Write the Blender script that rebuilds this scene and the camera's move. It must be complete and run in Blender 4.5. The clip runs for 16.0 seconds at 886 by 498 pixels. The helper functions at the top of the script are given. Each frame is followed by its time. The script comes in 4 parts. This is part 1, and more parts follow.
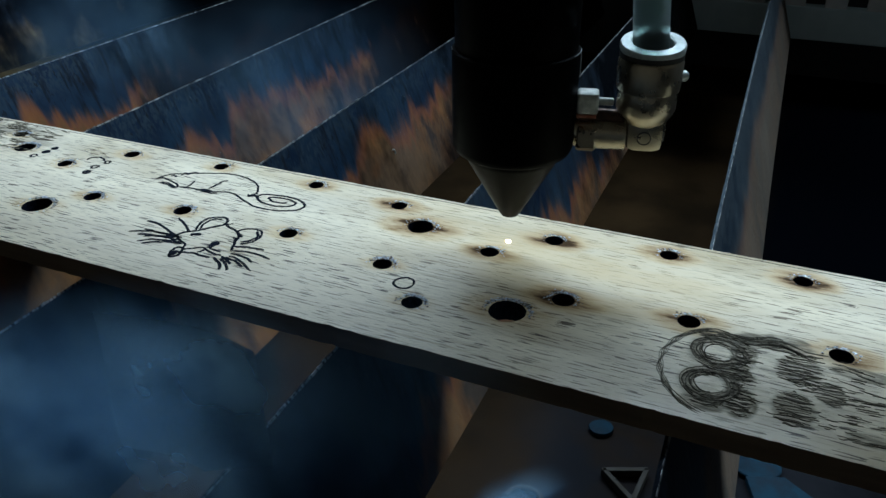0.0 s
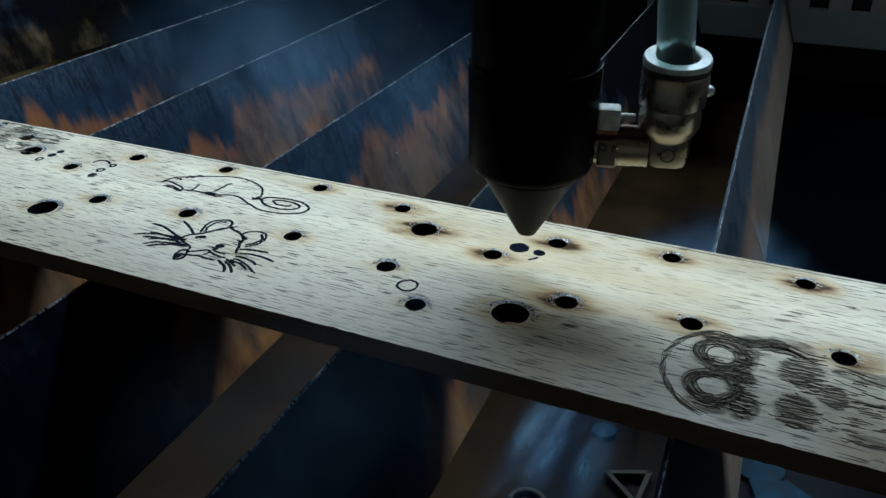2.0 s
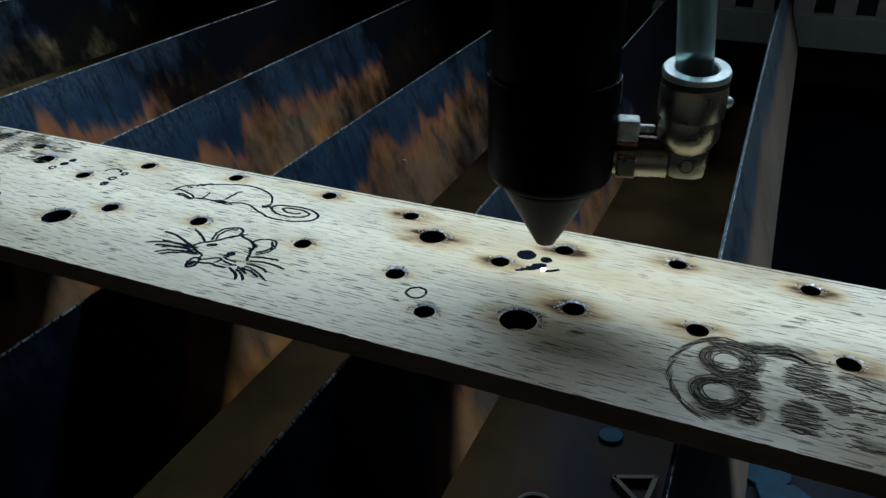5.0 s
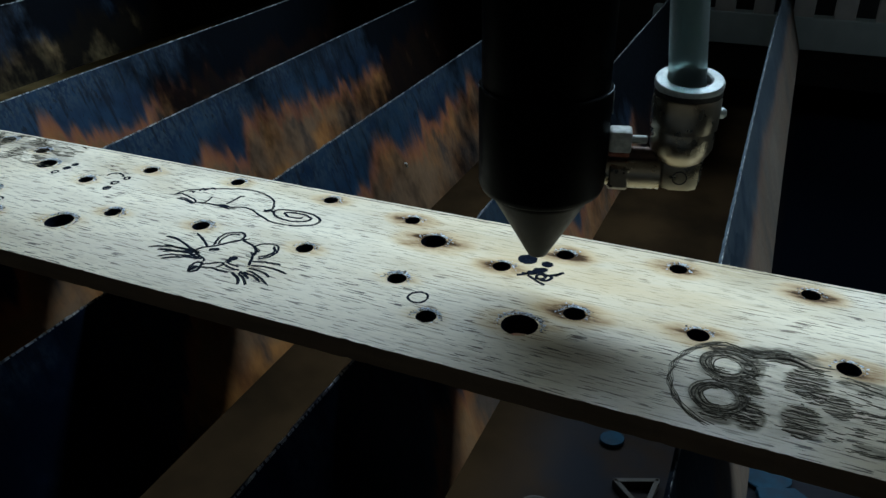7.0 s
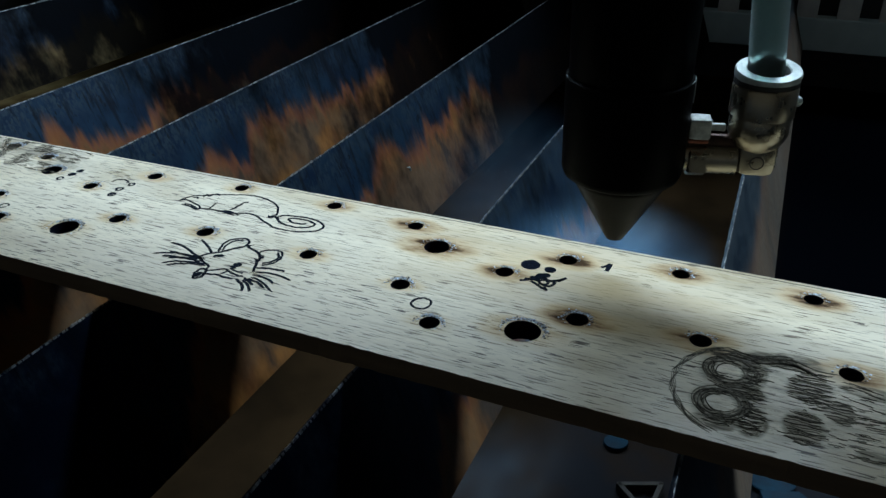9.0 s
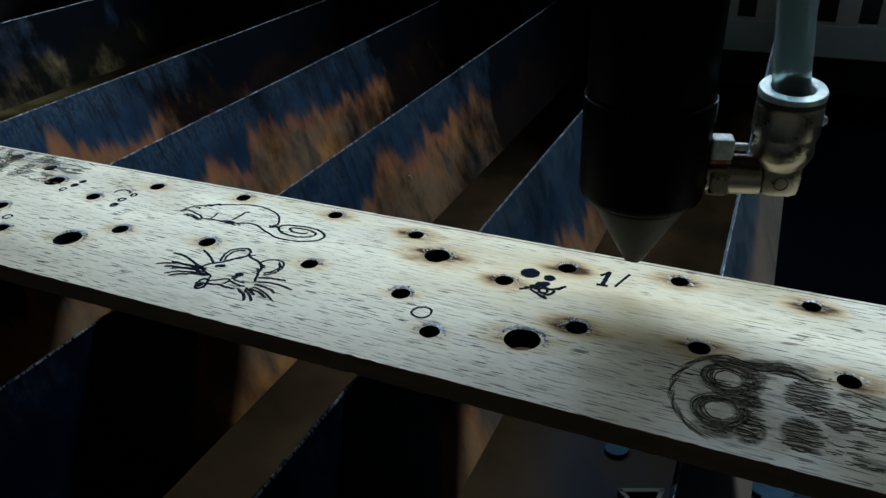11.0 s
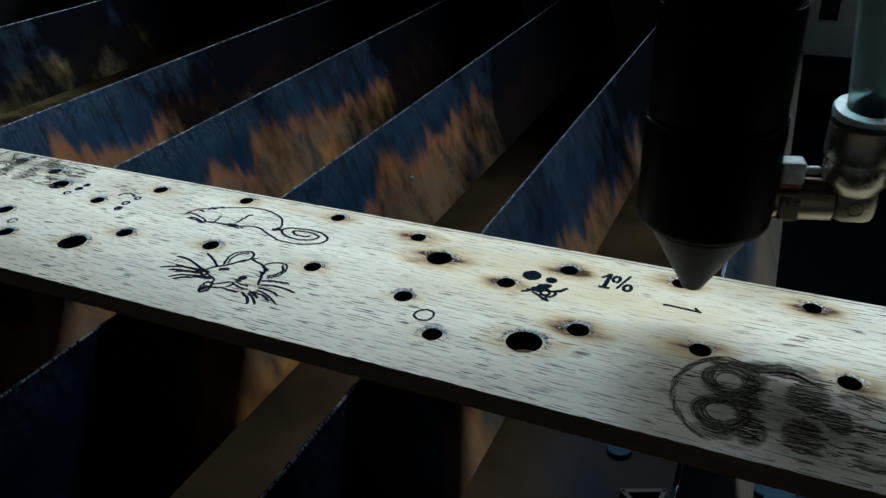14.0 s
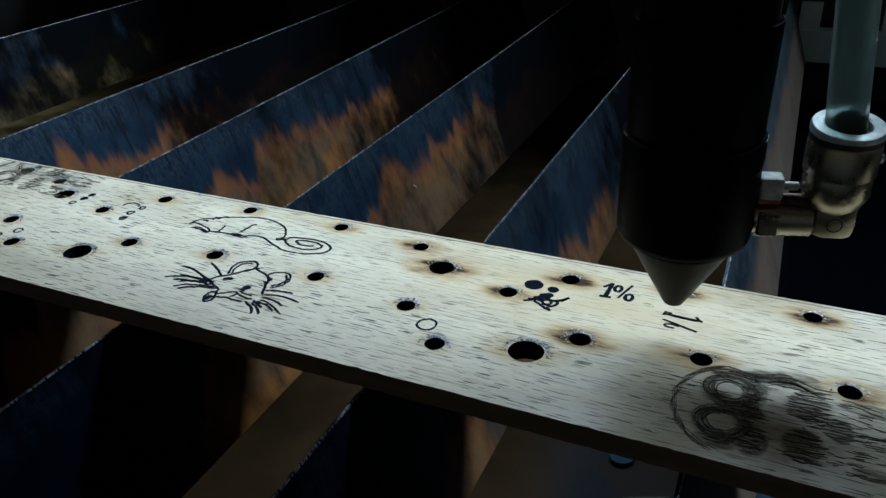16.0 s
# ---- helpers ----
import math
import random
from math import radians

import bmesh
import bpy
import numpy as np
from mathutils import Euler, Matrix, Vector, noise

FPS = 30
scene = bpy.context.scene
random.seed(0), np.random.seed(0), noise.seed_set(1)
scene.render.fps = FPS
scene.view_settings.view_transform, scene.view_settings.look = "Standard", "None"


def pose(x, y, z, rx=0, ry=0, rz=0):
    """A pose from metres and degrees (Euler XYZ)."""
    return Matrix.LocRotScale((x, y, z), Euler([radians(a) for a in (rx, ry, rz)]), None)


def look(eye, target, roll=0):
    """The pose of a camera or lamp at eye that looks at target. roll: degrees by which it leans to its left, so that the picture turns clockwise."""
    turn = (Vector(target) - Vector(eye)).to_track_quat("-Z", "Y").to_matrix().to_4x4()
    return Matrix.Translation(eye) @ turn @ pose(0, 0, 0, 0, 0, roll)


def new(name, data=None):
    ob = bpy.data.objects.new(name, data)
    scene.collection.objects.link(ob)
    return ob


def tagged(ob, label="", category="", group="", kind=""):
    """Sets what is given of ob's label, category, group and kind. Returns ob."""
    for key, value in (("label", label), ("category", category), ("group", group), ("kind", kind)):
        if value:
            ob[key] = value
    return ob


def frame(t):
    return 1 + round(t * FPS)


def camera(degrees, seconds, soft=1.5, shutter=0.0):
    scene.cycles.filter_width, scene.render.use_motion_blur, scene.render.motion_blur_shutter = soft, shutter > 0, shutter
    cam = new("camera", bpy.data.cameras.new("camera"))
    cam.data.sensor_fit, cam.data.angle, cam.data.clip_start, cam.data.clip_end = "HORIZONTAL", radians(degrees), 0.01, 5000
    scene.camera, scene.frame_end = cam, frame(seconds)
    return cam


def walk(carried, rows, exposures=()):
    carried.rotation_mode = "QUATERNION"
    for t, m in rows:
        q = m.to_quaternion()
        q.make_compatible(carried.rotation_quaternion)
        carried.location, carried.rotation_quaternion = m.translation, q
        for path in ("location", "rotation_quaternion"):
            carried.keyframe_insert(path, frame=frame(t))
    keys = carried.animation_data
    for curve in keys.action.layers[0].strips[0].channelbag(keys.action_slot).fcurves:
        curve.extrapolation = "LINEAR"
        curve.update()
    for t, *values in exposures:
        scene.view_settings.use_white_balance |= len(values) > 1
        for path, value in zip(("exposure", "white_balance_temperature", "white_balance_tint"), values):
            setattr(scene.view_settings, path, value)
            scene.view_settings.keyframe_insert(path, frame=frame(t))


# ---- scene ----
# the camera, held by hand above the bed of a laser cutter
cam = camera(2 * math.degrees(math.atan(784 / 1400)), 16.0, soft=1.5, shutter=0.5)
walk(cam, [
    (0, pose(-0.00039, 0.00179, 0.06736, 60.007, 0.340, 23.313)),
    (0.5, pose(-0.00023, 0.00193, 0.06742, 60.106, 0.337, 23.261)),
    (1, pose(-0.00010, 0.00186, 0.06760, 60.110, 0.411, 23.300)),
    (1.5, pose(-0.00013, 0.00175, 0.06773, 60.111, 0.482, 23.383)),
    (2, pose(-0.00015, 0.00124, 0.06752, 60.272, 0.439, 23.541)),
    (2.5, pose(-0.00018, 0.00108, 0.06768, 60.368, 0.401, 23.423)),
    (3, pose(0.00004, 0.00118, 0.06831, 60.309, 0.612, 23.502)),
    (3.5, pose(0.00030, 0.00122, 0.06891, 60.354, 0.759, 23.503)),
    (4, pose(0.00009, 0.00041, 0.06882, 60.473, 0.824, 23.720)),
    (6.5, pose(-0.00019, -0.00010, 0.06916, 60.591, 0.713, 23.839)),
    (7, pose(-0.00017, -0.00015, 0.06958, 60.651, 0.790, 23.855)),
    (7.5, pose(-0.00020, -0.00023, 0.06971, 60.721, 0.771, 23.839)),
    (8, pose(-0.00000, -0.00000, 0.07000, 60.720, 0.898, 23.877)),
    (8.5, pose(-0.00017, -0.00025, 0.07010, 60.718, 0.921, 23.959)),
    (9, pose(-0.00002, -0.00005, 0.07070, 60.658, 1.130, 23.998)),
    (11.5, pose(0.00055, -0.00047, 0.07190, 61.113, 1.500, 23.980)),
    (12, pose(0.00043, -0.00029, 0.07217, 61.012, 1.564, 24.025)),
    (12.5, pose(0.00058, -0.00046, 0.07220, 61.074, 1.581, 24.056)),
    (13, pose(0.00062, -0.00032, 0.07237, 61.091, 1.650, 24.017)),
    (13.5, pose(0.00059, -0.00062, 0.07265, 61.047, 1.664, 24.048)),
    (14, pose(0.00081, -0.00064, 0.07263, 60.984, 1.753, 24.055)),
    (14.5, pose(0.00106, -0.00055, 0.07277, 61.077, 1.766, 24.117)),
    (15, pose(0.00086, -0.00055, 0.07290, 61.246, 1.710, 23.949)),
    (15.5, pose(0.00110, -0.00074, 0.07333, 61.316, 1.885, 24.075)),
    (16, pose(0.00116, -0.00108, 0.07363, 61.438, 1.923, 24.212)),
])

# ---- light ----
world = bpy.data.worlds.new("world")
scene.world = world
world.use_nodes = True
wn = world.node_tree.nodes
sky = wn.new("ShaderNodeTexSky")
sky.sky_type, sky.sun_disc = "NISHITA", False
sky.sun_elevation, sky.sun_rotation = radians(45), radians(180)
wn["Background"].inputs[1].default_value = 0.12
world.node_tree.links.new(sky.outputs[0], wn["Background"].inputs[0])

window_light = new("window_light", bpy.data.lights.new("window_light", "AREA"))
window_light.data.shape, window_light.data.size, window_light.data.size_y = "RECTANGLE", 2.45, 0.20
window_light.data.energy, window_light.data.color = 36.5, (0.71, 0.92, 1.09)
window_light.matrix_world = look((-0.07, 0.92, 0.93), (-0.04, 0.11, 0.0))
scene.view_settings.exposure = 0.0


# ---- materials ----
class Nodes:
    """A small builder of node materials."""

    def __init__(self, name):
        self.m = bpy.data.materials.new(name)
        self.m.use_nodes = True
        self.t = self.m.node_tree
        self.b = self.t.nodes["Principled BSDF"]

    def put(self, socket, value):
        if isinstance(value, bpy.types.NodeSocket):
            self.t.links.new(value, socket)
        else:
            socket.default_value = value

    def add(self, kind, inputs=(), **props):
        n = self.t.nodes.new("ShaderNode" + kind)
        if "operation" in props:
            n.operation = props["operation"]
        if "blend_type" in props:
            n.data_type, n.blend_type = "RGBA", props["blend_type"]
        if "clamp" in props:
            n.use_clamp = True
        for key, value in dict(inputs).items():
            self.put(n.inputs[key], value)
        return n

    def math(self, op, a, b=0.0, clamp=False):
        n = self.add("Math", {0: a, 1: b}, operation=op)
        n.use_clamp = clamp
        return n.outputs[0]

    def coords(self, scale=(1, 1, 1), rot=(0, 0, 0), random_shift=0.0):
        c = self.add("TexCoord").outputs["Object"]
        if random_shift:
            r = self.add("ObjectInfo").outputs["Random"]
            c = self.add("VectorMath", {0: c, 1: self.add("VectorMath", {0: (random_shift, random_shift * 2, 0), 3: r}, operation="SCALE").outputs[0]}, operation="ADD").outputs[0]
        return self.add("Mapping", {"Vector": c, "Scale": scale, "Rotation": rot}).outputs[0]

    def noise(self, vec, scale, detail=4.0, rough=0.55):
        return self.add("TexNoise", {"Vector": vec, "Scale": scale, "Detail": detail, "Roughness": rough}).outputs["Fac"]

    def ramp(self, fac, lo, hi, a=0.0, b=1.0):
        n = self.add("MapRange", {"Value": fac, "From Min": lo, "From Max": hi, "To Min": a, "To Max": b})
        n.interpolation_type = "SMOOTHSTEP"
        return n.outputs[0]

    def mix(self, fac, a, b, mode="MIX"):
        n = self.add("Mix", blend_type=mode)
        for i, v in ((0, fac), (6, a), (7, b)):
            if i > 0 and not isinstance(v, bpy.types.NodeSocket):
                v = (*v, 1.0)
            self.put(n.inputs[i], v)
        return n.outputs[2]

    def bump(self, height, strength, distance):
        self.put(self.b.inputs["Normal"], self.add("Bump", {"Height": height, "Strength": strength, "Distance": distance}).outputs[0])

    def done(self, color=None, rough=None, metal=None, spec=None):
        for key, v in (("Base Color", color), ("Roughness", rough), ("Metallic", metal), ("Specular IOR Level", spec)):
            if v is not None:
                self.put(self.b.inputs[key], (*v, 1.0) if isinstance(v, tuple) and len(v) == 3 else v)
        return self.m


# the drilled holes of the board: x, y, radius in millimetres, reach and strength of the scorch round each
HOLES = (
    (-125.1, 120.4, 1.6, 3.4, 0.6), (-103.2, 122.5, 1.5, 3.2, 0.6), (-80.2, 122.4, 1.5, 3.2, 0.75), (-61.0, 120.6, 1.5, 4.4, 1.0),
    (-30.3, 118.9, 1.6, 4.6, 1.0), (-11.2, 121.5, 1.5, 4.2, 1.0), (9.7, 121.4, 1.5, 4.6, 1.0), (-134.8, 111.1, 1.5, 2.8, 0.5),
    (-117.6, 101.2, 1.65, 3.4, 0.5), (-97.5, 103.2, 1.65, 3.2, 0.5), (-124.7, 94.4, 2.75, 3.6, 0.35), (-149.8, 114.4, 2.2, 2.6, 0.3),
    (-74.3, 103.3, 1.6, 3.4, 0.6), (-54.2, 100.4, 1.65, 3.0, 0.5), (-44.9, 92.0, 1.65, 3.0, 0.35), (-53.8, 114.6, 2.35, 5.8, 1.0),
    (-39.3, 110.9, 1.6, 4.0, 0.85), (-30.7, 95.4, 2.85, 4.4, 0.5), (-23.8, 101.6, 1.75, 5.0, 1.0), (-5.3, 103.2, 1.65, 4.8, 0.8),
    (15.2, 102.9, 1.65, 4.6, 0.8), (-157.0, 119.8, 1.5, 2.6, 0.5), (-150.5, 100.3, 1.6, 2.6, 0.4), (-141.3, 92.7, 1.6, 2.6, 0.4),
    (-171.0, 103.0, 1.6, 3.0, 0.5), (35.5, 102.9, 1.6, 4.0, 0.8), (30.5, 121.4, 1.6, 4.0, 0.8), (-170.5, 122.0, 1.6, 3.0, 0.5),
)


def wood_material():
    w = Nodes("pale_beech")
    c = w.coords((1, 1, 1), (0, 0, radians(1.5)))
    long = w.coords((0.16, 1, 1), (0, 0, radians(2.5)))
    tone = w.noise(long, 140, 5)
    patch = w.noise(c, 45, 3)
    base = w.mix(w.ramp(tone, 0.3, 0.7), (0.50, 0.42, 0.285), (0.70, 0.615, 0.45))
    base = w.mix(w.ramp(patch, 0.35, 0.7, 0, 0.6), base, (0.64, 0.58, 0.465))
    # short dark pores that run along the grain, in drifts
    fleck_co = w.coords((0.08, 1, 1), (0, 0, radians(3)))
    n1 = w.noise(fleck_co, 3200, 0.6, 0.5)
    fleck = w.ramp(n1, 0.61, 0.635)
    n2 = w.noise(w.coords((0.10, 1, 1), (0, 0, radians(-1))), 3600, 2.0, 0.5)
    fine = w.ramp(n2, 0.58, 0.63, 0, 0.4)
    drift = w.ramp(w.noise(c, 70, 2), 0.35, 0.6, 0.5, 1.0)
    base = w.mix(w.math("MULTIPLY", fleck, drift), base, (0.05, 0.034, 0.02))
    base = w.mix(fine, base, (0.30, 0.24, 0.17))
    lines = w.noise(w.coords((0.018, 1, 1), (0, 0, radians(1.2))), 1900, 2, 0.5)
    base = w.mix(w.math("MULTIPLY", w.ramp(lines, 0.5, 0.68), w.ramp(w.noise(c, 28, 2), 0.4, 0.65, 0.08, 0.5)), base, (0.33, 0.26, 0.17))
    # scorch round each hole, drawn out along the grain
    pos = w.add("TexCoord").outputs["Object"]
    ragged = w.noise(w.coords((0.3, 1, 1)), 420, 5, 0.65)
    # a yellow-brown film of smoke over the worked stretch, drawn out along the grain
    film_noise = w.noise(w.coords((0.25, 1, 1), (0, 0, radians(2))), 120, 5, 0.65)
    for fx, fy, wide, deep, full in ((-28.0, 115.0, 46.0, 17.0, 0.72), (-66.0, 123.0, 40.0, 5.0, 0.5), (-14.0, 104.0, 20.0, 6.0, 0.5)):
        d = w.add("VectorMath", {0: pos, 1: (fx / 1000, fy / 1000, 0)}, operation="SUBTRACT").outputs[0]
        d = w.add("VectorMath", {0: d, 1: (1000 / wide, 1000 / deep, 0.0)}, operation="MULTIPLY").outputs[0]
        d = w.add("VectorMath", {0: d}, operation="LENGTH").outputs["Value"]
        base = w.mix(w.math("MULTIPLY", w.ramp(d, 1.15, 0.2, 0.0, full), w.ramp(film_noise, 0.32, 0.68, 0.3, 1.0)), base, (0.62, 0.46, 0.24))
    total = None
    for x, y, r, reach, strength in HOLES:
        d = w.add("VectorMath", {0: pos, 1: (x / 1000, y / 1000, 0)}, operation="SUBTRACT").outputs[0]
        d = w.add("VectorMath", {0: d, 1: (0.55, 1.0, 0.0)}, operation="MULTIPLY").outputs[0]
        d = w.add("VectorMath", {0: d}, operation="LENGTH").outputs["Value"]
        s = w.ramp(d, r * 0.0005, (r + reach * 0.64) * 0.001, strength, 0.0)
        total = s if total is None else w.math("MAXIMUM", total, s)
    scorch = w.math("MULTIPLY", total, w.ramp(ragged, 0.25, 0.75, 0.35, 1.35), True)
    base = w.mix(w.ramp(scorch, 0.0, 0.4, 0, 0.5), base, (0.50, 0.33, 0.14))
    base = w.mix(w.ramp(scorch, 0.25, 0.85, 0, 0.75), base, (0.22, 0.115, 0.045))
    base = w.mix(w.ramp(scorch, 0.62, 1.0, 0, 0.92), base, (0.04, 0.022, 0.012))
    # grey smoke stain under the two hatched engravings
    for cx, cy, wide in ((7.5, 93.8, 14.5), (-165.0, 121.0, 22.0)):
        d = w.add("VectorMath", {0: pos, 1: (cx / 1000, cy / 1000, 0)}, operation="SUBTRACT").outputs[0]
        d = w.add("VectorMath", {0: d, 1: (1000 / wide, 1000 / 10.5, 0.0)}, operation="MULTIPLY").outputs[0]
        d = w.add("VectorMath", {0: d}, operation="LENGTH").outputs["Value"]
        haze = w.math("MULTIPLY", w.ramp(d, 1.1, 0.7), w.ramp(w.noise(w.coords((0.4, 1, 1)), 420, 5, 0.65), 0.40, 0.64, 0.0, 0.40), True)
        base = w.mix(haze, base, (0.21, 0.19, 0.155))
        scorch = w.math("MAXIMUM", scorch, w.math("MULTIPLY", haze, 0.7))
    # darker soot where the mask was burnt deepest
    smear = w.noise(w.coords((0.16, 1, 1), (0, 0, radians(3))), 1100, 5, 0.7)
    for sx, sy, wide, deep, full in ((10.0, 97.4, 3.1, 3.6, 0.6), (9.6, 88.9, 2.9, 3.6, 0.6), (13.9, 93.6, 2.0, 2.6, 0.6), (18.6, 86.4, 3.2, 1.4, 0.7), (8.2, 103.9, 3.2, 1.1, 0.8), (2.8, 98.2, 1.9, 5.2, 0.75), (1.6, 93.0, 3.6, 1.6, 0.7), (3.4, 87.4, 2.2, 3.4, 0.8), (-1.2, 85.6, 3.2, 1.6, 0.7), (-0.8, 101.4, 3.2, 1.6, 0.7), (6.6, 102.4, 5.5, 1.8, 0.75), (18.0, 99.4, 4.5, 1.5, 0.75),
                                     (-160.0, 121.5, 9.0, 2.6, 0.4), (-174.0, 122.5, 9.0, 3.0, 0.45), (-150.0, 117.5, 5.0, 1.8, 0.4)):
        d = w.add("VectorMath", {0: pos, 1: (sx / 1000, sy / 1000, 0)}, operation="SUBTRACT").outputs[0]
        d = w.add("VectorMath", {0: d, 1: (1000 / wide, 1000 / deep, 0.0)}, operation="MULTIPLY").outputs[0]
        d = w.add("VectorMath", {0: d}, operation="LENGTH").outputs["Value"]
        soot = w.math("MULTIPLY", w.ramp(d, 1.08, 0.8, 0.0, full), w.ramp(smear, 0.38, 0.56, 0.30, 1.0), True)
        base = w.mix(soot, base, (0.085, 0.08, 0.062))
        scorch = w.math("MAXIMUM", scorch, soot)
    # rings of soot round the two eyes of the mask
    for sx, sy in ((-0.5, 97.2), (-0.8, 89.8)):
        d = w.add("VectorMath", {0: pos, 1: (sx / 1000, sy / 1000, 0)}, operation="SUBTRACT").outputs[0]
        d = w.add("VectorMath", {0: d}, operation="LENGTH").outputs["Value"]
        soot = w.math("MULTIPLY", w.math("MULTIPLY", w.ramp(d, 0.0016, 0.0024), w.ramp(d, 0.0046, 0.0032)), w.ramp(smear, 0.36, 0.58, 0.25, 0.8), True)
        base = w.mix(soot, base, (0.11, 0.10, 0.078))
        scorch = w.math("MAXIMUM", scorch, soot)
    h = w.math("SUBTRACT", w.math("MULTIPLY", tone, 0.4), w.math("ADD", fleck, fine))
    w.bump(h, 0.35, 0.0002)
    return w.done(base, w.math("ADD", w.ramp(w.math("ADD", w.math("MULTIPLY", tone, 0.5), w.math("MULTIPLY", patch, 0.5)), 0.35, 0.65, 0.27, 0.55), w.math("MULTIPLY", scorch, 0.4), True), spec=w.math("SUBTRACT", 0.45, w.math("MULTIPLY", scorch, 0.42), True))


def edge_wood_material():
    w = Nodes("burnt_edge_wood")
    g = w.noise(w.coords((0.2, 1, 1.5)), 300, 4)
    return w.done(w.mix(g, (0.10, 0.068, 0.042), (0.26, 0.18, 0.11)), 0.75)


def char_material(name, dark, light, rough):
    w = Nodes(name)
    g = w.noise(w.coords(), 1600, 4, 0.7)
    w.bump(g, 0.6, 0.0002)
    return w.done(w.mix(w.ramp(g, 0.35, 0.75), dark, light), rough, spec=0.0 if rough > 0.5 else 0.6)


def glitter_material():
    """Beads of tar: some black, some with their glints painted in silvery blue."""
    w = Nodes("glinting_tar")
    r = w.add("NewGeometry").outputs["Random Per Island"]
    bright = w.ramp(r, 0.35, 0.6)
    return w.done(w.mix(bright, (0.012, 0.014, 0.02), (0.60, 0.68, 0.80)), 0.28, w.math("MULTIPLY", bright, 0.6))


def slat_material(name, deeper, rusty, sooty=0.0, olive=0.0):
    """Steel blackened and blued from its upper edge down, rusty below; deeper: how much further the blue reaches, in millimetres."""
    w = Nodes(name)
    c = w.coords(random_shift=0.7)
    pos = w.add("SeparateXYZ", {0: w.add("TexCoord").outputs["Object"]}).outputs
    depth = w.math("MULTIPLY", pos[2], -1000.0)
    # where the blueing ends: broad tongues with thin drips below them
    drip = w.noise(w.coords((1, 1, 0.10), random_shift=0.7), 210, 4, 0.6)
    tongue = w.noise(w.coords((1, 1, 0.25), random_shift=0.7), 52, 3, 0.6)
    broad = w.noise(w.coords((1, 1, 0.4), random_shift=0.7), 17, 2)
    limit = w.math("ADD", w.math("MULTIPLY", w.ramp(drip, 0.35, 0.72), 5.0 if rusty > 0.5 else 1.0), w.math("MULTIPLY", w.ramp(tongue, 0.30, 0.70), 11.0 if rusty > 0.5 else 3.0))
    limit = w.math("ADD", limit, w.math("MULTIPLY", broad, 16.0))
    limit = w.math("ADD", limit, deeper - 1.0)
    limit = w.math("ADD", limit, w.ramp(pos[1], 0.018, -0.012, 0.0, 26.0))
    over = w.math("SUBTRACT", depth, limit)
    below = w.ramp(over, -4.0, 5.5)
    streak = w.noise(w.coords((1, 1, 0.13), (0.12, 0, 0), 0.7), 420, 4, 0.65)
    scratch = w.noise(w.coords((1, 1, 0.5), (0.3, 0, 0), 0.7), 1100, 3, 0.6)
    cloud = w.noise(c, 60, 4, 0.6)
    # navy below, a paler grey-blue scraped band near the ground edge, streaks of soot
    blue = w.mix(w.ramp(cloud, 0.35, 0.65), (0.004, 0.016, 0.040), (0.010, 0.033, 0.066))
    scraped = w.math("MULTIPLY", w.ramp(depth, 13.0, 3.0), w.ramp(scratch, 0.40, 0.62))
    blue = w.mix(scraped, blue, (0.026, 0.047, 0.068))
    blue = w.mix(w.ramp(streak, 0.50, 0.66, 0.0, 0.85), blue, (0.004, 0.007, 0.014))
    fleck = w.ramp(w.noise(w.coords((1, 1, 0.45), random_shift=0.7), 520, 3, 0.6), 0.60, 0.68, 0.0, 0.8)
    blue = w.mix(fleck, blue, (0.006, 0.009, 0.016))
    rust = w.mix(w.ramp(w.noise(w.coords((1, 1, 0.4), random_shift=0.7), 110, 5, 0.65), 0.32, 0.68), (0.13, 0.046, 0.011), (0.29, 0.125, 0.033))
    rust = w.mix(w.ramp(w.noise(c, 34, 4, 0.6), 0.42, 0.62, 0.0, 0.8), rust, (0.12, 0.078, 0.046))
    rust = w.mix(w.ramp(w.noise(w.coords((1, 1, 0.5), random_shift=0.7), 48, 5, 0.65), 0.50, 0.64, 0.0, 0.9), rust, (0.030, 0.023, 0.02))
    if rusty < 1:
        rust = w.mix(1 - rusty, rust, w.mix(cloud, (0.085, 0.078, 0.066), (0.17, 0.152, 0.128)))
        blue = w.mix(1 - rusty, blue, w.mix(w.ramp(w.math("ADD", w.math("MULTIPLY", scratch, 0.5), w.math("MULTIPLY", cloud, 0.5)), 0.36, 0.62), (0.012, 0.026, 0.044), (0.085, 0.112, 0.13)))
    # shade over the blades' near ends, put into the blue
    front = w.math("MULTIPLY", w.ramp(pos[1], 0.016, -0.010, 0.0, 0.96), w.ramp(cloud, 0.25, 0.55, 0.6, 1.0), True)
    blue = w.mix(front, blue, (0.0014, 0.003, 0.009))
    red = w.math("MULTIPLY", w.ramp(over, -1.4, 1.2), w.ramp(over, 6.5, 1.5))
    rust = w.mix(w.math("MULTIPLY", red, 0.7 * rusty), rust, (0.30, 0.088, 0.024))
    if olive:
        rust = w.mix(olive, rust, w.mix(w.ramp(cloud, 0.3, 0.7), (0.10, 0.072, 0.026), (0.20, 0.155, 0.065)))
    whole = w.mix(below, blue, rust)
    # thick soot in mottles, with the fading light at the back painted in
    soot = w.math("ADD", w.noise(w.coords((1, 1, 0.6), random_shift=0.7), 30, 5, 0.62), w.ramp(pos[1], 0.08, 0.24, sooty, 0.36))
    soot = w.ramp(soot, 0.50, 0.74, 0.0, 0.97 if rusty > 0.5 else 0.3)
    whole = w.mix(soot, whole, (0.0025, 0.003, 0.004))
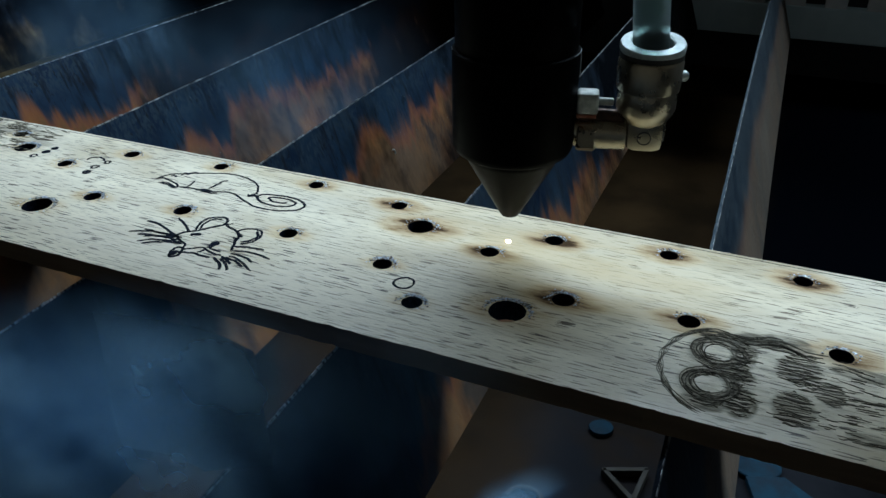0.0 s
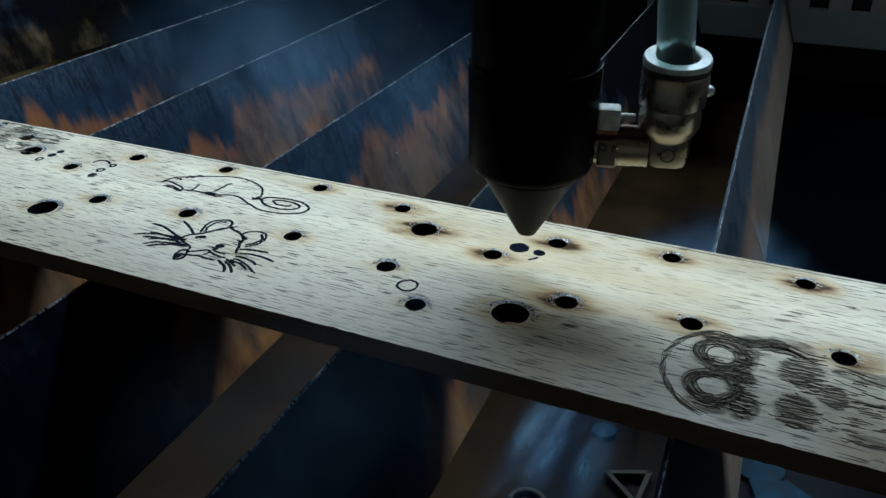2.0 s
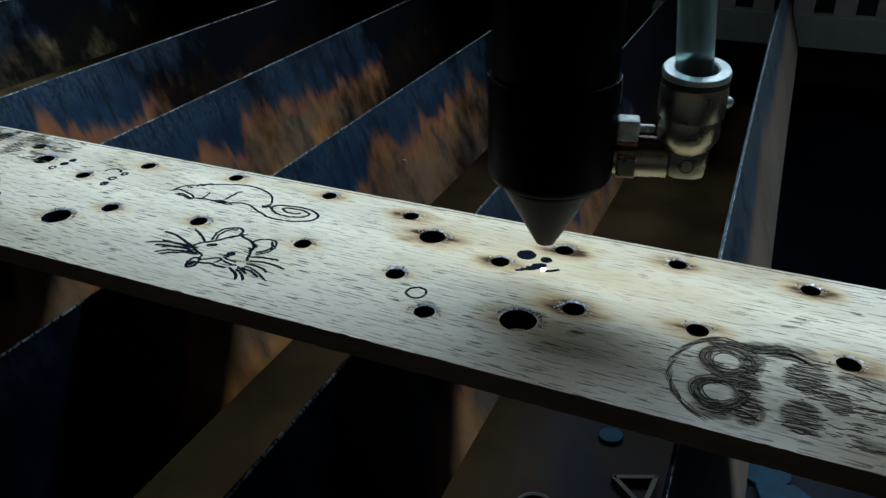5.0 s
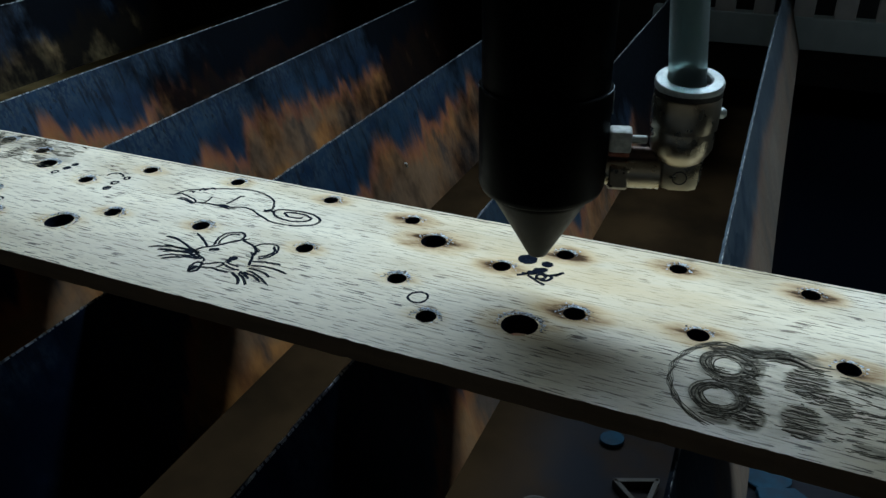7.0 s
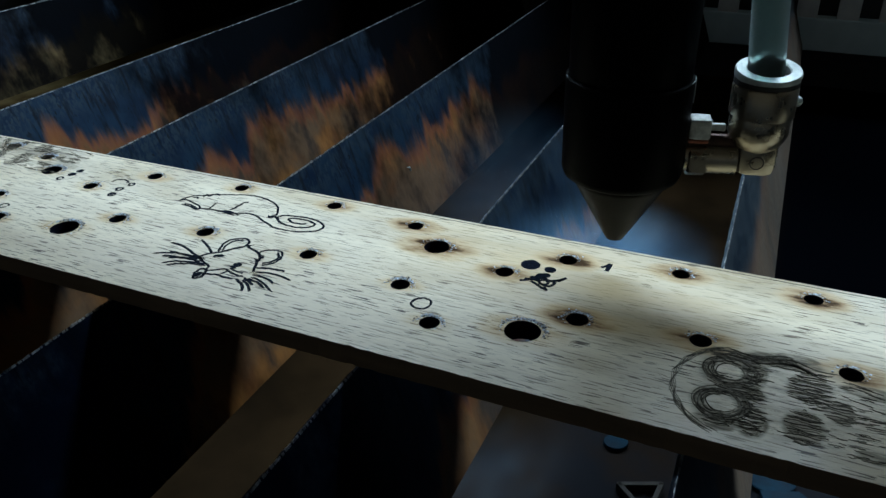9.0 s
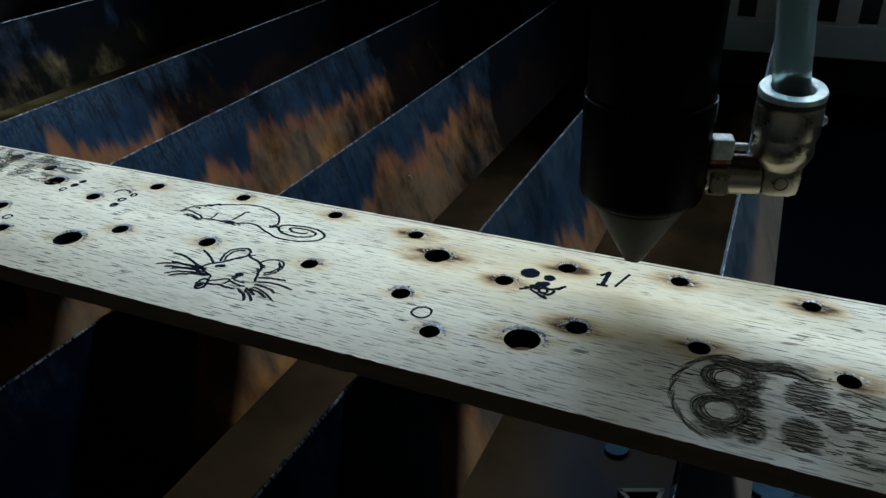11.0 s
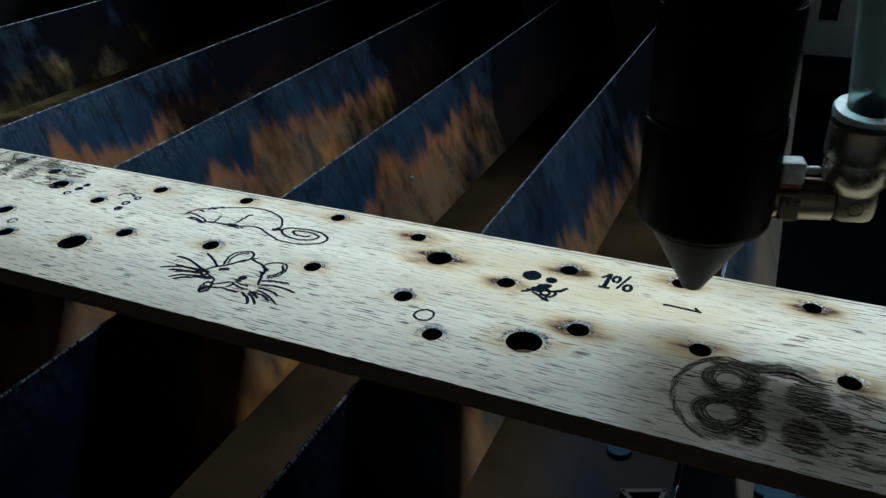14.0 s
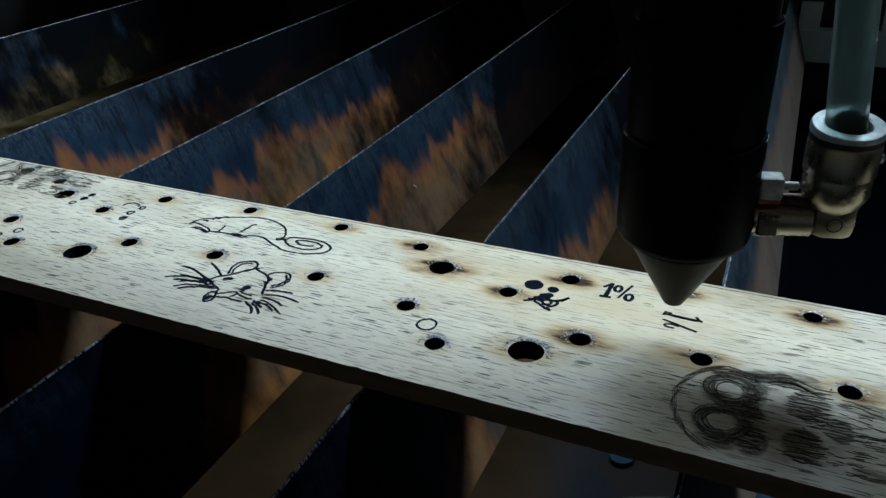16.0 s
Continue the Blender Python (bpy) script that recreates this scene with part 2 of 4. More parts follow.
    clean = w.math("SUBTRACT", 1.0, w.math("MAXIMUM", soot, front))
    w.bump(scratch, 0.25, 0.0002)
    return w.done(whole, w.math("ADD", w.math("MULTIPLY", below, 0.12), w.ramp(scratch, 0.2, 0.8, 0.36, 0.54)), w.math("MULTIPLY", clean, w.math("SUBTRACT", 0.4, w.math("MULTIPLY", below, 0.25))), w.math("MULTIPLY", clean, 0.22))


def plain(name, a, b, scale, rough, metal=0.0, bump=0.0, stretch=(1, 1, 1), spec=0.5):
    w = Nodes(name)
    g = w.noise(w.coords(stretch, random_shift=0.3), scale, 4, 0.6)
    if bump:
        w.bump(g, bump, 0.0003)
    return w.done(w.mix(w.ramp(g, 0.3, 0.7), a, b), w.ramp(g, 0.2, 0.8, rough * 0.8, min(1.0, rough * 1.2)), metal, spec)


def pan_material():
    w = Nodes("dark_pan_steel")
    c = w.coords()
    x, y = w.add("SeparateXYZ", {0: w.add("TexCoord").outputs["Object"]}).outputs[:2]
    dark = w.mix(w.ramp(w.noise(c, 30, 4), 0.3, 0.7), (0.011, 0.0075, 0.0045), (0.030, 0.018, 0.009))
    # nearly black towards the right, a paler grey patch towards the front
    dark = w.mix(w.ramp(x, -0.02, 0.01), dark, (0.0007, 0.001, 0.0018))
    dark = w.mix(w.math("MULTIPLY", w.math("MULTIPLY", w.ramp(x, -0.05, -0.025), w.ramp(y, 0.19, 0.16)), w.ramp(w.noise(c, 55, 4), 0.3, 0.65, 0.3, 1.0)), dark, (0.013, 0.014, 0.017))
    blot = w.ramp(w.noise(c, 14, 4, 0.6), 0.40, 0.60)
    stain = w.math("MULTIPLY", blot, w.ramp(x, -0.20, -0.25))
    return w.done(w.mix(stain, dark, (0.17, 0.125, 0.055)), 0.9, spec=0.0)


def hose_material():
    w = Nodes("frosted_hose")
    g = w.noise(w.coords(), 200, 3)
    w.put(w.b.inputs["Transmission Weight"], 0.93)
    w.put(w.b.inputs["IOR"], 1.2)
    return w.done(w.mix(g, (0.60, 0.78, 0.76), (0.78, 0.92, 0.90)), 0.34)


def glow_material(name, color, strength):
    w = Nodes(name)
    w.put(w.b.inputs["Emission Color"], (*color, 1.0))
    w.put(w.b.inputs["Emission Strength"], strength)
    return w.done(color, 0.5)


WOOD, EDGE = wood_material(), edge_wood_material()
BURN = char_material("burnt_line", (0.006, 0.008, 0.013), (0.022, 0.027, 0.038), 0.8)
SMUDGE = char_material("grey_scorched_line", (0.10, 0.092, 0.072), (0.25, 0.225, 0.18), 0.75)
DARK_SMUDGE = char_material("dark_scorched_line", (0.035, 0.033, 0.027), (0.11, 0.10, 0.08), 0.75)
GLITTER = glitter_material()
PIT = char_material("charred_pit", (0.004, 0.006, 0.011), (0.014, 0.018, 0.028), 0.7)
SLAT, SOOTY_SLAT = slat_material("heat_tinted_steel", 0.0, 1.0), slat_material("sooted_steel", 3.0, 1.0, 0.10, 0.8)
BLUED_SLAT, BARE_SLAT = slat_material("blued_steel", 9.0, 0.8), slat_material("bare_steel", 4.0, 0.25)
TOOTH = plain("bare_ground_edge", (0.03, 0.035, 0.04), (0.42, 0.44, 0.44), 420, 0.45, 0.6, 0.5)
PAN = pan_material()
CASING = plain("dark_painted_casing", (0.012, 0.013, 0.015), (0.02, 0.022, 0.025), 60, 0.6)
RAIL = plain("grey_green_rail_paint", (0.55, 0.70, 0.74), (0.64, 0.78, 0.82), 80, 0.5)
COMB = plain("white_comb", (0.62, 0.65, 0.66), (0.75, 0.77, 0.77), 120, 0.5)
BLACK = plain("black_anodised", (0.0006, 0.0007, 0.001), (0.0013, 0.0014, 0.002), 500, 0.45, 0.0, 0.05, spec=0.025)
CONE = plain("dark_nozzle_steel", (0.005, 0.0045, 0.004), (0.011, 0.0095, 0.008), 700, 0.5, 0.0, 0.1, (1, 1, 0.2), spec=0.12)
NICKEL = plain("nickel_brass", (0.36, 0.315, 0.235), (0.44, 0.39, 0.30), 250, 0.29, 0.93, 0.0)
RING = plain("bright_nickel", (0.40, 0.46, 0.46), (0.58, 0.64, 0.63), 800, 0.35, 0.3, 0.15)
ZINC = plain("zinc_bolt", (0.40, 0.43, 0.41), (0.62, 0.65, 0.62), 900, 0.45, 0.1, 0.2)
COPPER = plain("red_copper", (0.30, 0.10, 0.06), (0.45, 0.18, 0.12), 900, 0.35, 0.8)
DULL_BRASS = plain("dull_dark_brass", (0.05, 0.028, 0.02), (0.10, 0.055, 0.04), 700, 0.5, 0.6)
RUBBER = plain("black_rubber", (0.006, 0.006, 0.006), (0.012, 0.012, 0.012), 400, 0.6)
HOSE = hose_material()
SPARK = glow_material("white_hot", (1.0, 0.93, 0.80), 14.0)
EMBER = glow_material("red_ember", (1.0, 0.18, 0.12), 0.5)
BLUE_SCRAP = plain("blue_plastic", (0.002, 0.013, 0.025), (0.007, 0.032, 0.054), 260, 0.75, spec=0.08)
SCRAP_WOOD = plain("offcut_wood", (0.010, 0.008, 0.006), (0.028, 0.023, 0.017), 300, 0.8)
PLASTER = plain("beige_plaster", (0.15, 0.12, 0.085), (0.19, 0.155, 0.115), 8, 0.9)
MM = 0.001


# ---- mesh helpers ----
def part(name, bm, material, parent=None, label="", smooth=False):
    me = bpy.data.meshes.new(name)
    bm.normal_update()
    bm.to_mesh(me)
    bm.free()
    for m in material if isinstance(material, (list, tuple)) else (material,):
        me.materials.append(m)
    if smooth:
        for p in me.polygons:
            p.use_smooth = True
        me.set_sharp_from_angle(angle=radians(38))
    ob = new(name, me)
    ob.parent = parent
    return tagged(ob, label)


def box(x0, x1, y0, y1, z0, z1, bevel=0.0):
    """A bevelled block, in millimetres."""
    bm = bmesh.new()
    bmesh.ops.create_cube(bm, size=1)
    for v in bm.verts:
        v.co = Vector(((x0, x1)[v.co.x > 0], (y0, y1)[v.co.y > 0], (z0, z1)[v.co.z > 0])) * MM
    if bevel:
        bmesh.ops.bevel(bm, geom=bm.edges[:], offset=bevel * MM, segments=2, affect="EDGES", profile=0.5)
    return bm


def lathe(profile, n=48, m=None, sides=None):
    """A turned body: rings of (radius, height) in millimetres; closed at both ends."""
    bm, rings = bmesh.new(), []
    for r, z in profile:
        rings.append([bm.verts.new((r * MM * math.cos(a), r * MM * math.sin(a), z * MM)) for a in (2 * math.pi * i / n for i in range(n))])
    for a, b in zip(rings, rings[1:]):
        for i in range(n):
            bm.faces.new((a[i], a[(i + 1) % n], b[(i + 1) % n], b[i]))
    bm.faces.new(rings[0][::-1])
    bm.faces.new(rings[-1])
    if m:
        bm.transform(m)
    return bm


def tube_along(points, radius, n=20):
    """A pipe along points in millimetres."""
    bm, rings = bmesh.new(), []
    pts = [Vector(p) * MM for p in points]
    for i, p in enumerate(pts):
        way = (pts[min(i + 1, len(pts) - 1)] - pts[max(i - 1, 0)]).normalized()
        side = way.cross(Vector((0, 1, 0.01))).normalized()
        up = side.cross(way)
        rings.append([bm.verts.new(p + (side * math.cos(a) + up * math.sin(a)) * radius * MM) for a in (2 * math.pi * k / n for k in range(n))])
    for a, b in zip(rings, rings[1:]):
        for i in range(n):
            bm.faces.new((a[i], a[(i + 1) % n], b[(i + 1) % n], b[i]))
    bm.faces.new(rings[0][::-1])
    bm.faces.new(rings[-1])
    bmesh.ops.recalc_face_normals(bm, faces=bm.faces[:])
    return bm


def smooth_path(points, steps=6, closed=False):
    """A flowing line through a few control points."""
    p = [Vector((x, y)) for x, y in points]
    out, n = [], len(p)
    for i in range(n if closed else n - 1):
        if closed:
            a, b, c, d = p[i - 1], p[i], p[(i + 1) % n], p[(i + 2) % n]
        else:
            a, b, c, d = p[max(i - 1, 0)], p[i], p[i + 1], p[min(i + 2, n - 1)]
        for k in range(steps):
            t = k / steps
            out.append(0.5 * (2 * b + (c - a) * t + (2 * a - 5 * b + 4 * c - d) * t * t + (3 * b - a - 3 * c + d) * t ** 3))
    out.append(out[0].copy() if closed else p[-1])
    return out


def groove(bm, line, width, top=0.06, wobble=0.05, taper=True):
    """One burnt line on the board: a low ridge of char with ragged sides, in millimetres."""
    if len(line) < 2:
        return
    rows = []
    for i, p in enumerate(line):
        way = (line[min(i + 1, len(line) - 1)] - line[max(i - 1, 0)])
        way = way.normalized() if way.length > 1e-6 else Vector((1, 0))
        side = Vector((-way.y, way.x))
        end = min(1.0, 0.45 + 0.35 * min(i, len(line) - 1 - i)) if taper else 1.0
        w = width * 0.5 * end
        rows.append([bm.verts.new(((p.x + side.x * s) * MM, (p.y + side.y * s) * MM, z * MM)) for s, z in
                     ((w * random.uniform(1 - wobble * 3, 1 + wobble * 3), -0.05), (w * 0.7, top), (-w * 0.7, top), (-w * random.uniform(1 - wobble * 3, 1 + wobble * 3), -0.05))])
    for a, b in zip(rows, rows[1:]):
        for k in range(3):
            bm.faces.new((a[k + 1], a[k], b[k], b[k + 1]))


def ring_line(x, y, rx, ry=None, a0=0.0, a1=360.0, n=28):
    ry = rx if ry is None else ry
    return [Vector((x + rx * math.cos(radians(a0 + (a1 - a0) * i / n)), y + ry * math.sin(radians(a0 + (a1 - a0) * i / n)))) for i in range(n + 1)]


def disc(bm, x, y, rx, ry, top=0.09):
    mid = bm.verts.new((x * MM, y * MM, top * MM))
    rim = [bm.verts.new(((x + rx * random.uniform(0.93, 1.07) * math.cos(a)) * MM, (y + ry * random.uniform(0.93, 1.07) * math.sin(a)) * MM, top * 0.6 * MM)) for a in (2 * math.pi * k / 24 for k in range(24))]
    for k in range(24):
        bm.faces.new((mid, rim[k], rim[(k + 1) % 24]))


# ---- the casing round the bed ----
def setting():
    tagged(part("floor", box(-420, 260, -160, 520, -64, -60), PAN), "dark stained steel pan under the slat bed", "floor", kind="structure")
    # raised out of view to keep light off the far slats, low at right
    tagged(part("wall_back_low", box(60, 260, 440, 446, -60, -5), CASING), "dark painted low back wall of the machine", "wall", kind="structure")
    tagged(part("wall_back", box(-420, 60, 440, 446, -60, 190), CASING), "dark painted back wall of the machine, raised to shade the far slats", "wall", kind="structure")
    # out of view; set where it dims the board's near side
    tagged(part("gantry_beam", box(-420, 260, 196, 220, 153, 205, 1.5), CASING), "dark unseen gantry beam that shades the front of the bed", "beam", kind="structure")
    # added plate, out of view, that casts the shade on the board's near right
    tagged(part("wall_cover", box(20, 262, 139, 163, 66, 70, 1.0), CASING), "dark unseen plate added to shade the board's near right", "wall", kind="structure")
    tagged(part("wall_left", box(-426, -420, -160, 446, -60, 120), CASING), "dark painted side wall of the machine", "wall", kind="structure")
    tagged(part("wall_right", box(260, 266, -160, 446, -60, 120), CASING), "dark painted side wall of the machine", "wall", kind="structure")
    tagged(part("wall_front", box(-420, 260, -166, -160, -60, 60), CASING), "dark painted front wall of the machine", "wall", kind="structure")


def room():
    """Plain walls round the machine, with the window that lights it."""
    def wall(name, *size):
        tagged(part(name, box(*size), PLASTER), "plain beige plastered wall of the room", "wall", kind="structure")
    wall("wall_east", 1500, 1540, -1500, 1060, -900, 1700)
    wall("wall_west", -1540, -1500, -1500, 1060, -900, 1700)
    wall("wall_south", -1500, 1500, -1540, -1500, -900, 1700)
    wall("wall_north_low", -1500, 1500, 1020, 1060, -900, 640)
    wall("wall_north_high", -1500, 1500, 1020, 1060, 1050, 1700)
    wall("wall_north_left", -1500, -1340, 1020, 1060, 640, 1050)
    wall("wall_north_right", 1200, 1500, 1020, 1060, 640, 1050)
    tagged(part("ceiling", box(-1540, 1540, -1540, 1060, 1700, 1740), PLASTER), "plain beige ceiling of the room", "ceiling", kind="structure")
    tagged(part("room_floor", box(-1540, 1540, -1540, 1060, -940, -900), CASING), "dark floor of the room", "floor", kind="structure")
    tagged(part("machine_base", box(-426, 266, -166, 446, -900, -64), CASING), "dark painted base of the machine", "machine base", kind="structure")
    window = tagged(new("window_1"), "wide low window with a pale frame", "window", kind="structure")
    for size in ((-1340, 1200, 1015, 1062, 640, 665), (-1340, 1200, 1015, 1062, 1025, 1050), (-1340, -1315, 1015, 1062, 665, 1025), (1175, 1200, 1015, 1062, 665, 1025)):
        part("window_frame", box(*size, 3), COMB, window)


def support_rail():
    rail = tagged(new("support_rail"), "grey-green steel rail with a white slotted comb", "rail")
    rail.location = (0, 0.42, 0)
    part("bar", box(-70, 255, 0, 8, -37, -21.5, 0.6), RAIL, rail)
    for i in range(17):
        x = -58 + i * 18
        part("tooth", box(x, x + 9.5, 0.5, 5, -21.5, -9, 0.3), COMB, rail)
    part("foot", box(-70, -58, 0, 8, -60, -37, 0.4), RAIL, rail)
    part("foot", box(243, 255, 0, 8, -60, -37, 0.4), RAIL, rail)


LEAN = 0.35


def bed_slats():
    """Leaning steel blades, their tops under the board."""
    rng = random.Random(5)
    for x, skew in ((-322.0, -1.0), (-208.5, -0.6), (-153.0, 0.15), (-102.2, 0.15), (-52.6, 0.1), (-4.3, 0.9)):
        slat = tagged(new("bed_slat"), "leaning bare steel blade with a ground edge" if x > -10 else "leaning steel blade, heat-tinted blue over rusty orange", "slat", "slats of the cutting bed")
        slat.matrix_world = Matrix.Translation((x * MM, 0.082, -0.0037)) @ Matrix.Rotation(radians(skew), 4, "Z") @ Matrix.Rotation(-math.atan(LEAN), 4, "Y")
        bm = bmesh.new()
        n, cols = 320, []
        for i in range(n + 1):
            y = -210 + 560 * i / n
            nick = rng.random() ** 3 * 0.35
            bow = 0.25 * math.sin(y / 61 + x)
            cols.append([bm.verts.new((px * MM + bow * MM, y * MM, pz * MM)) for px, pz in
                         ((0.0, -0.12 - nick), (0.0, -8), (0.0, -34.5), (-0.8, -34.5), (-0.8, -8), (-0.7, -0.3 - nick))])
        for a, b in zip(cols, cols[1:]):
            for k in range(6):
                bm.faces.new((a[k], a[(k + 1) % 6], b[(k + 1) % 6], b[k]))
        bm.faces.new(cols[0][::-1])
        bm.faces.new(cols[-1])
        bmesh.ops.recalc_face_normals(bm, faces=bm.faces[:])
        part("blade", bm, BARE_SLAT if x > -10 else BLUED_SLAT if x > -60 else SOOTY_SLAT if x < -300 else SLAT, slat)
        bm = bmesh.new()
        for i in range(n * 2):
            y = -210 + 560 * i / (n * 2)
            h = rng.random() ** 2.5 * 0.11
            if rng.random() < 0.15:
                h += 0.08
            x0, x1 = -0.03 - rng.random() * 0.15, rng.random() * 0.06
            w = 0.3 + rng.random() * 0.7
            vs = [bm.verts.new(((x0, x1)[k & 1] * MM + 0.25 * MM * math.sin(y / 61 + x), (y + (0, w)[k >> 1 & 1]) * MM, (-0.5, -0.16 + h)[k >> 2 & 1] * MM)) for k in range(8)]
            for f in ((0, 1, 5, 4), (1, 3, 7, 5), (3, 2, 6, 7), (2, 0, 4, 6), (4, 5, 7, 6)):
                bm.faces.new([vs[k] for k in f])
        bmesh.ops.recalc_face_normals(bm, faces=bm.faces[:])
        tagged(part("ground_edge", bm, TOOTH, slat), "bright ragged ground edge", kind="stuff")


# ---- the board ----
def wooden_board():
    board = tagged(new("wooden_board"), "pale beech board with burnt holes and engravings, lying on slats", "board")
    bm = bmesh.new()
    x0, x1, y0, y1 = -330.0, 150.0, 81.8, 126.1
    outer = []
    n = 420
    for i in range(n):
        x = x0 + (x1 - x0) * i / n
        chip = max(0.0, noise.noise((x * 0.55, 3.0, 0))) * 0.35 + max(0.0, noise.noise((x * 0.09, 9.0, 0)) - 0.25) * 1.0
        outer.append((x, y0 + chip))
    outer.append((x1, y0))
    for i in range(n):
        x = x1 - (x1 - x0) * i / n
        outer.append((x, y1 - 0.12 * abs(noise.noise((x * 0.4, 17.0, 0)))))
    outer.append((x0, y1))
    loops = [[bm.verts.new((x * MM, y * MM, 0)) for x, y in outer]]
    for x, y, r, reach, s in HOLES:
        k = 30
        loops.append([bm.verts.new(((x + r * (1 + 0.05 * noise.noise((x + 3 * math.cos(a), y + 3 * math.sin(a), 1))) * math.cos(a)) * MM,
                                    (y + r * (1 + 0.05 * noise.noise((x + 3 * math.cos(a), y + 3 * math.sin(a), 5))) * math.sin(a)) * MM, 0)) for a in (2 * math.pi * i / k for i in range(k))])
    edges = []
    for lp in loops:
        for a, b in zip(lp, lp[1:] + lp[:1]):
            edges.append(bm.edges.new((a, b)))
    bmesh.ops.triangle_fill(bm, use_beauty=True, edges=edges, normal=(0, 0, 1))
    for f in bm.faces:
        if f.normal.z < 0:
            f.normal_flip()
    top_faces = bm.faces[:]
    low = {v: bm.verts.new((v.co.x, v.co.y, -3.5 * MM)) for v in bm.verts[:]}
    for f in top_faces:
        bm.faces.new([low[v] for v in reversed(f.verts)]).material_index = 1
    for j, lp in enumerate(loops):
        for a, b in zip(lp, lp[1:] + lp[:1]):
            bm.faces.new((a, b, low[b], low[a])).material_index = 1 if j == 0 else 2
    bmesh.ops.recalc_face_normals(bm, faces=bm.faces[:])
    part("plank", bm, [WOOD, EDGE, PIT], board)
    # glossy beads of tar round the upper rims
    rng = random.Random(8)
    for x, y, r, reach, s in HOLES:
        bm = bmesh.new()
        for i in range(int((150 if s <= 0.5 or r == 1.75 else 55) * r)):
            a = radians(rng.gauss(88, 45))
            d = r + abs(rng.gauss(0, 0.36)) + 0.03
            size = 0.05 + rng.random() ** 2 * 0.12
            bmesh.ops.create_icosphere(bm, subdivisions=1, radius=size * MM, matrix=Matrix.Translation(((x + d * 1.15 * math.cos(a)) * MM, (y + d * math.sin(a)) * MM, 0.02 * MM)) @ Matrix.Diagonal((1.3, 1, 0.6, 1)))
        tagged(part("tar_bead", bm, GLITTER, board), kind="stuff")
    return board


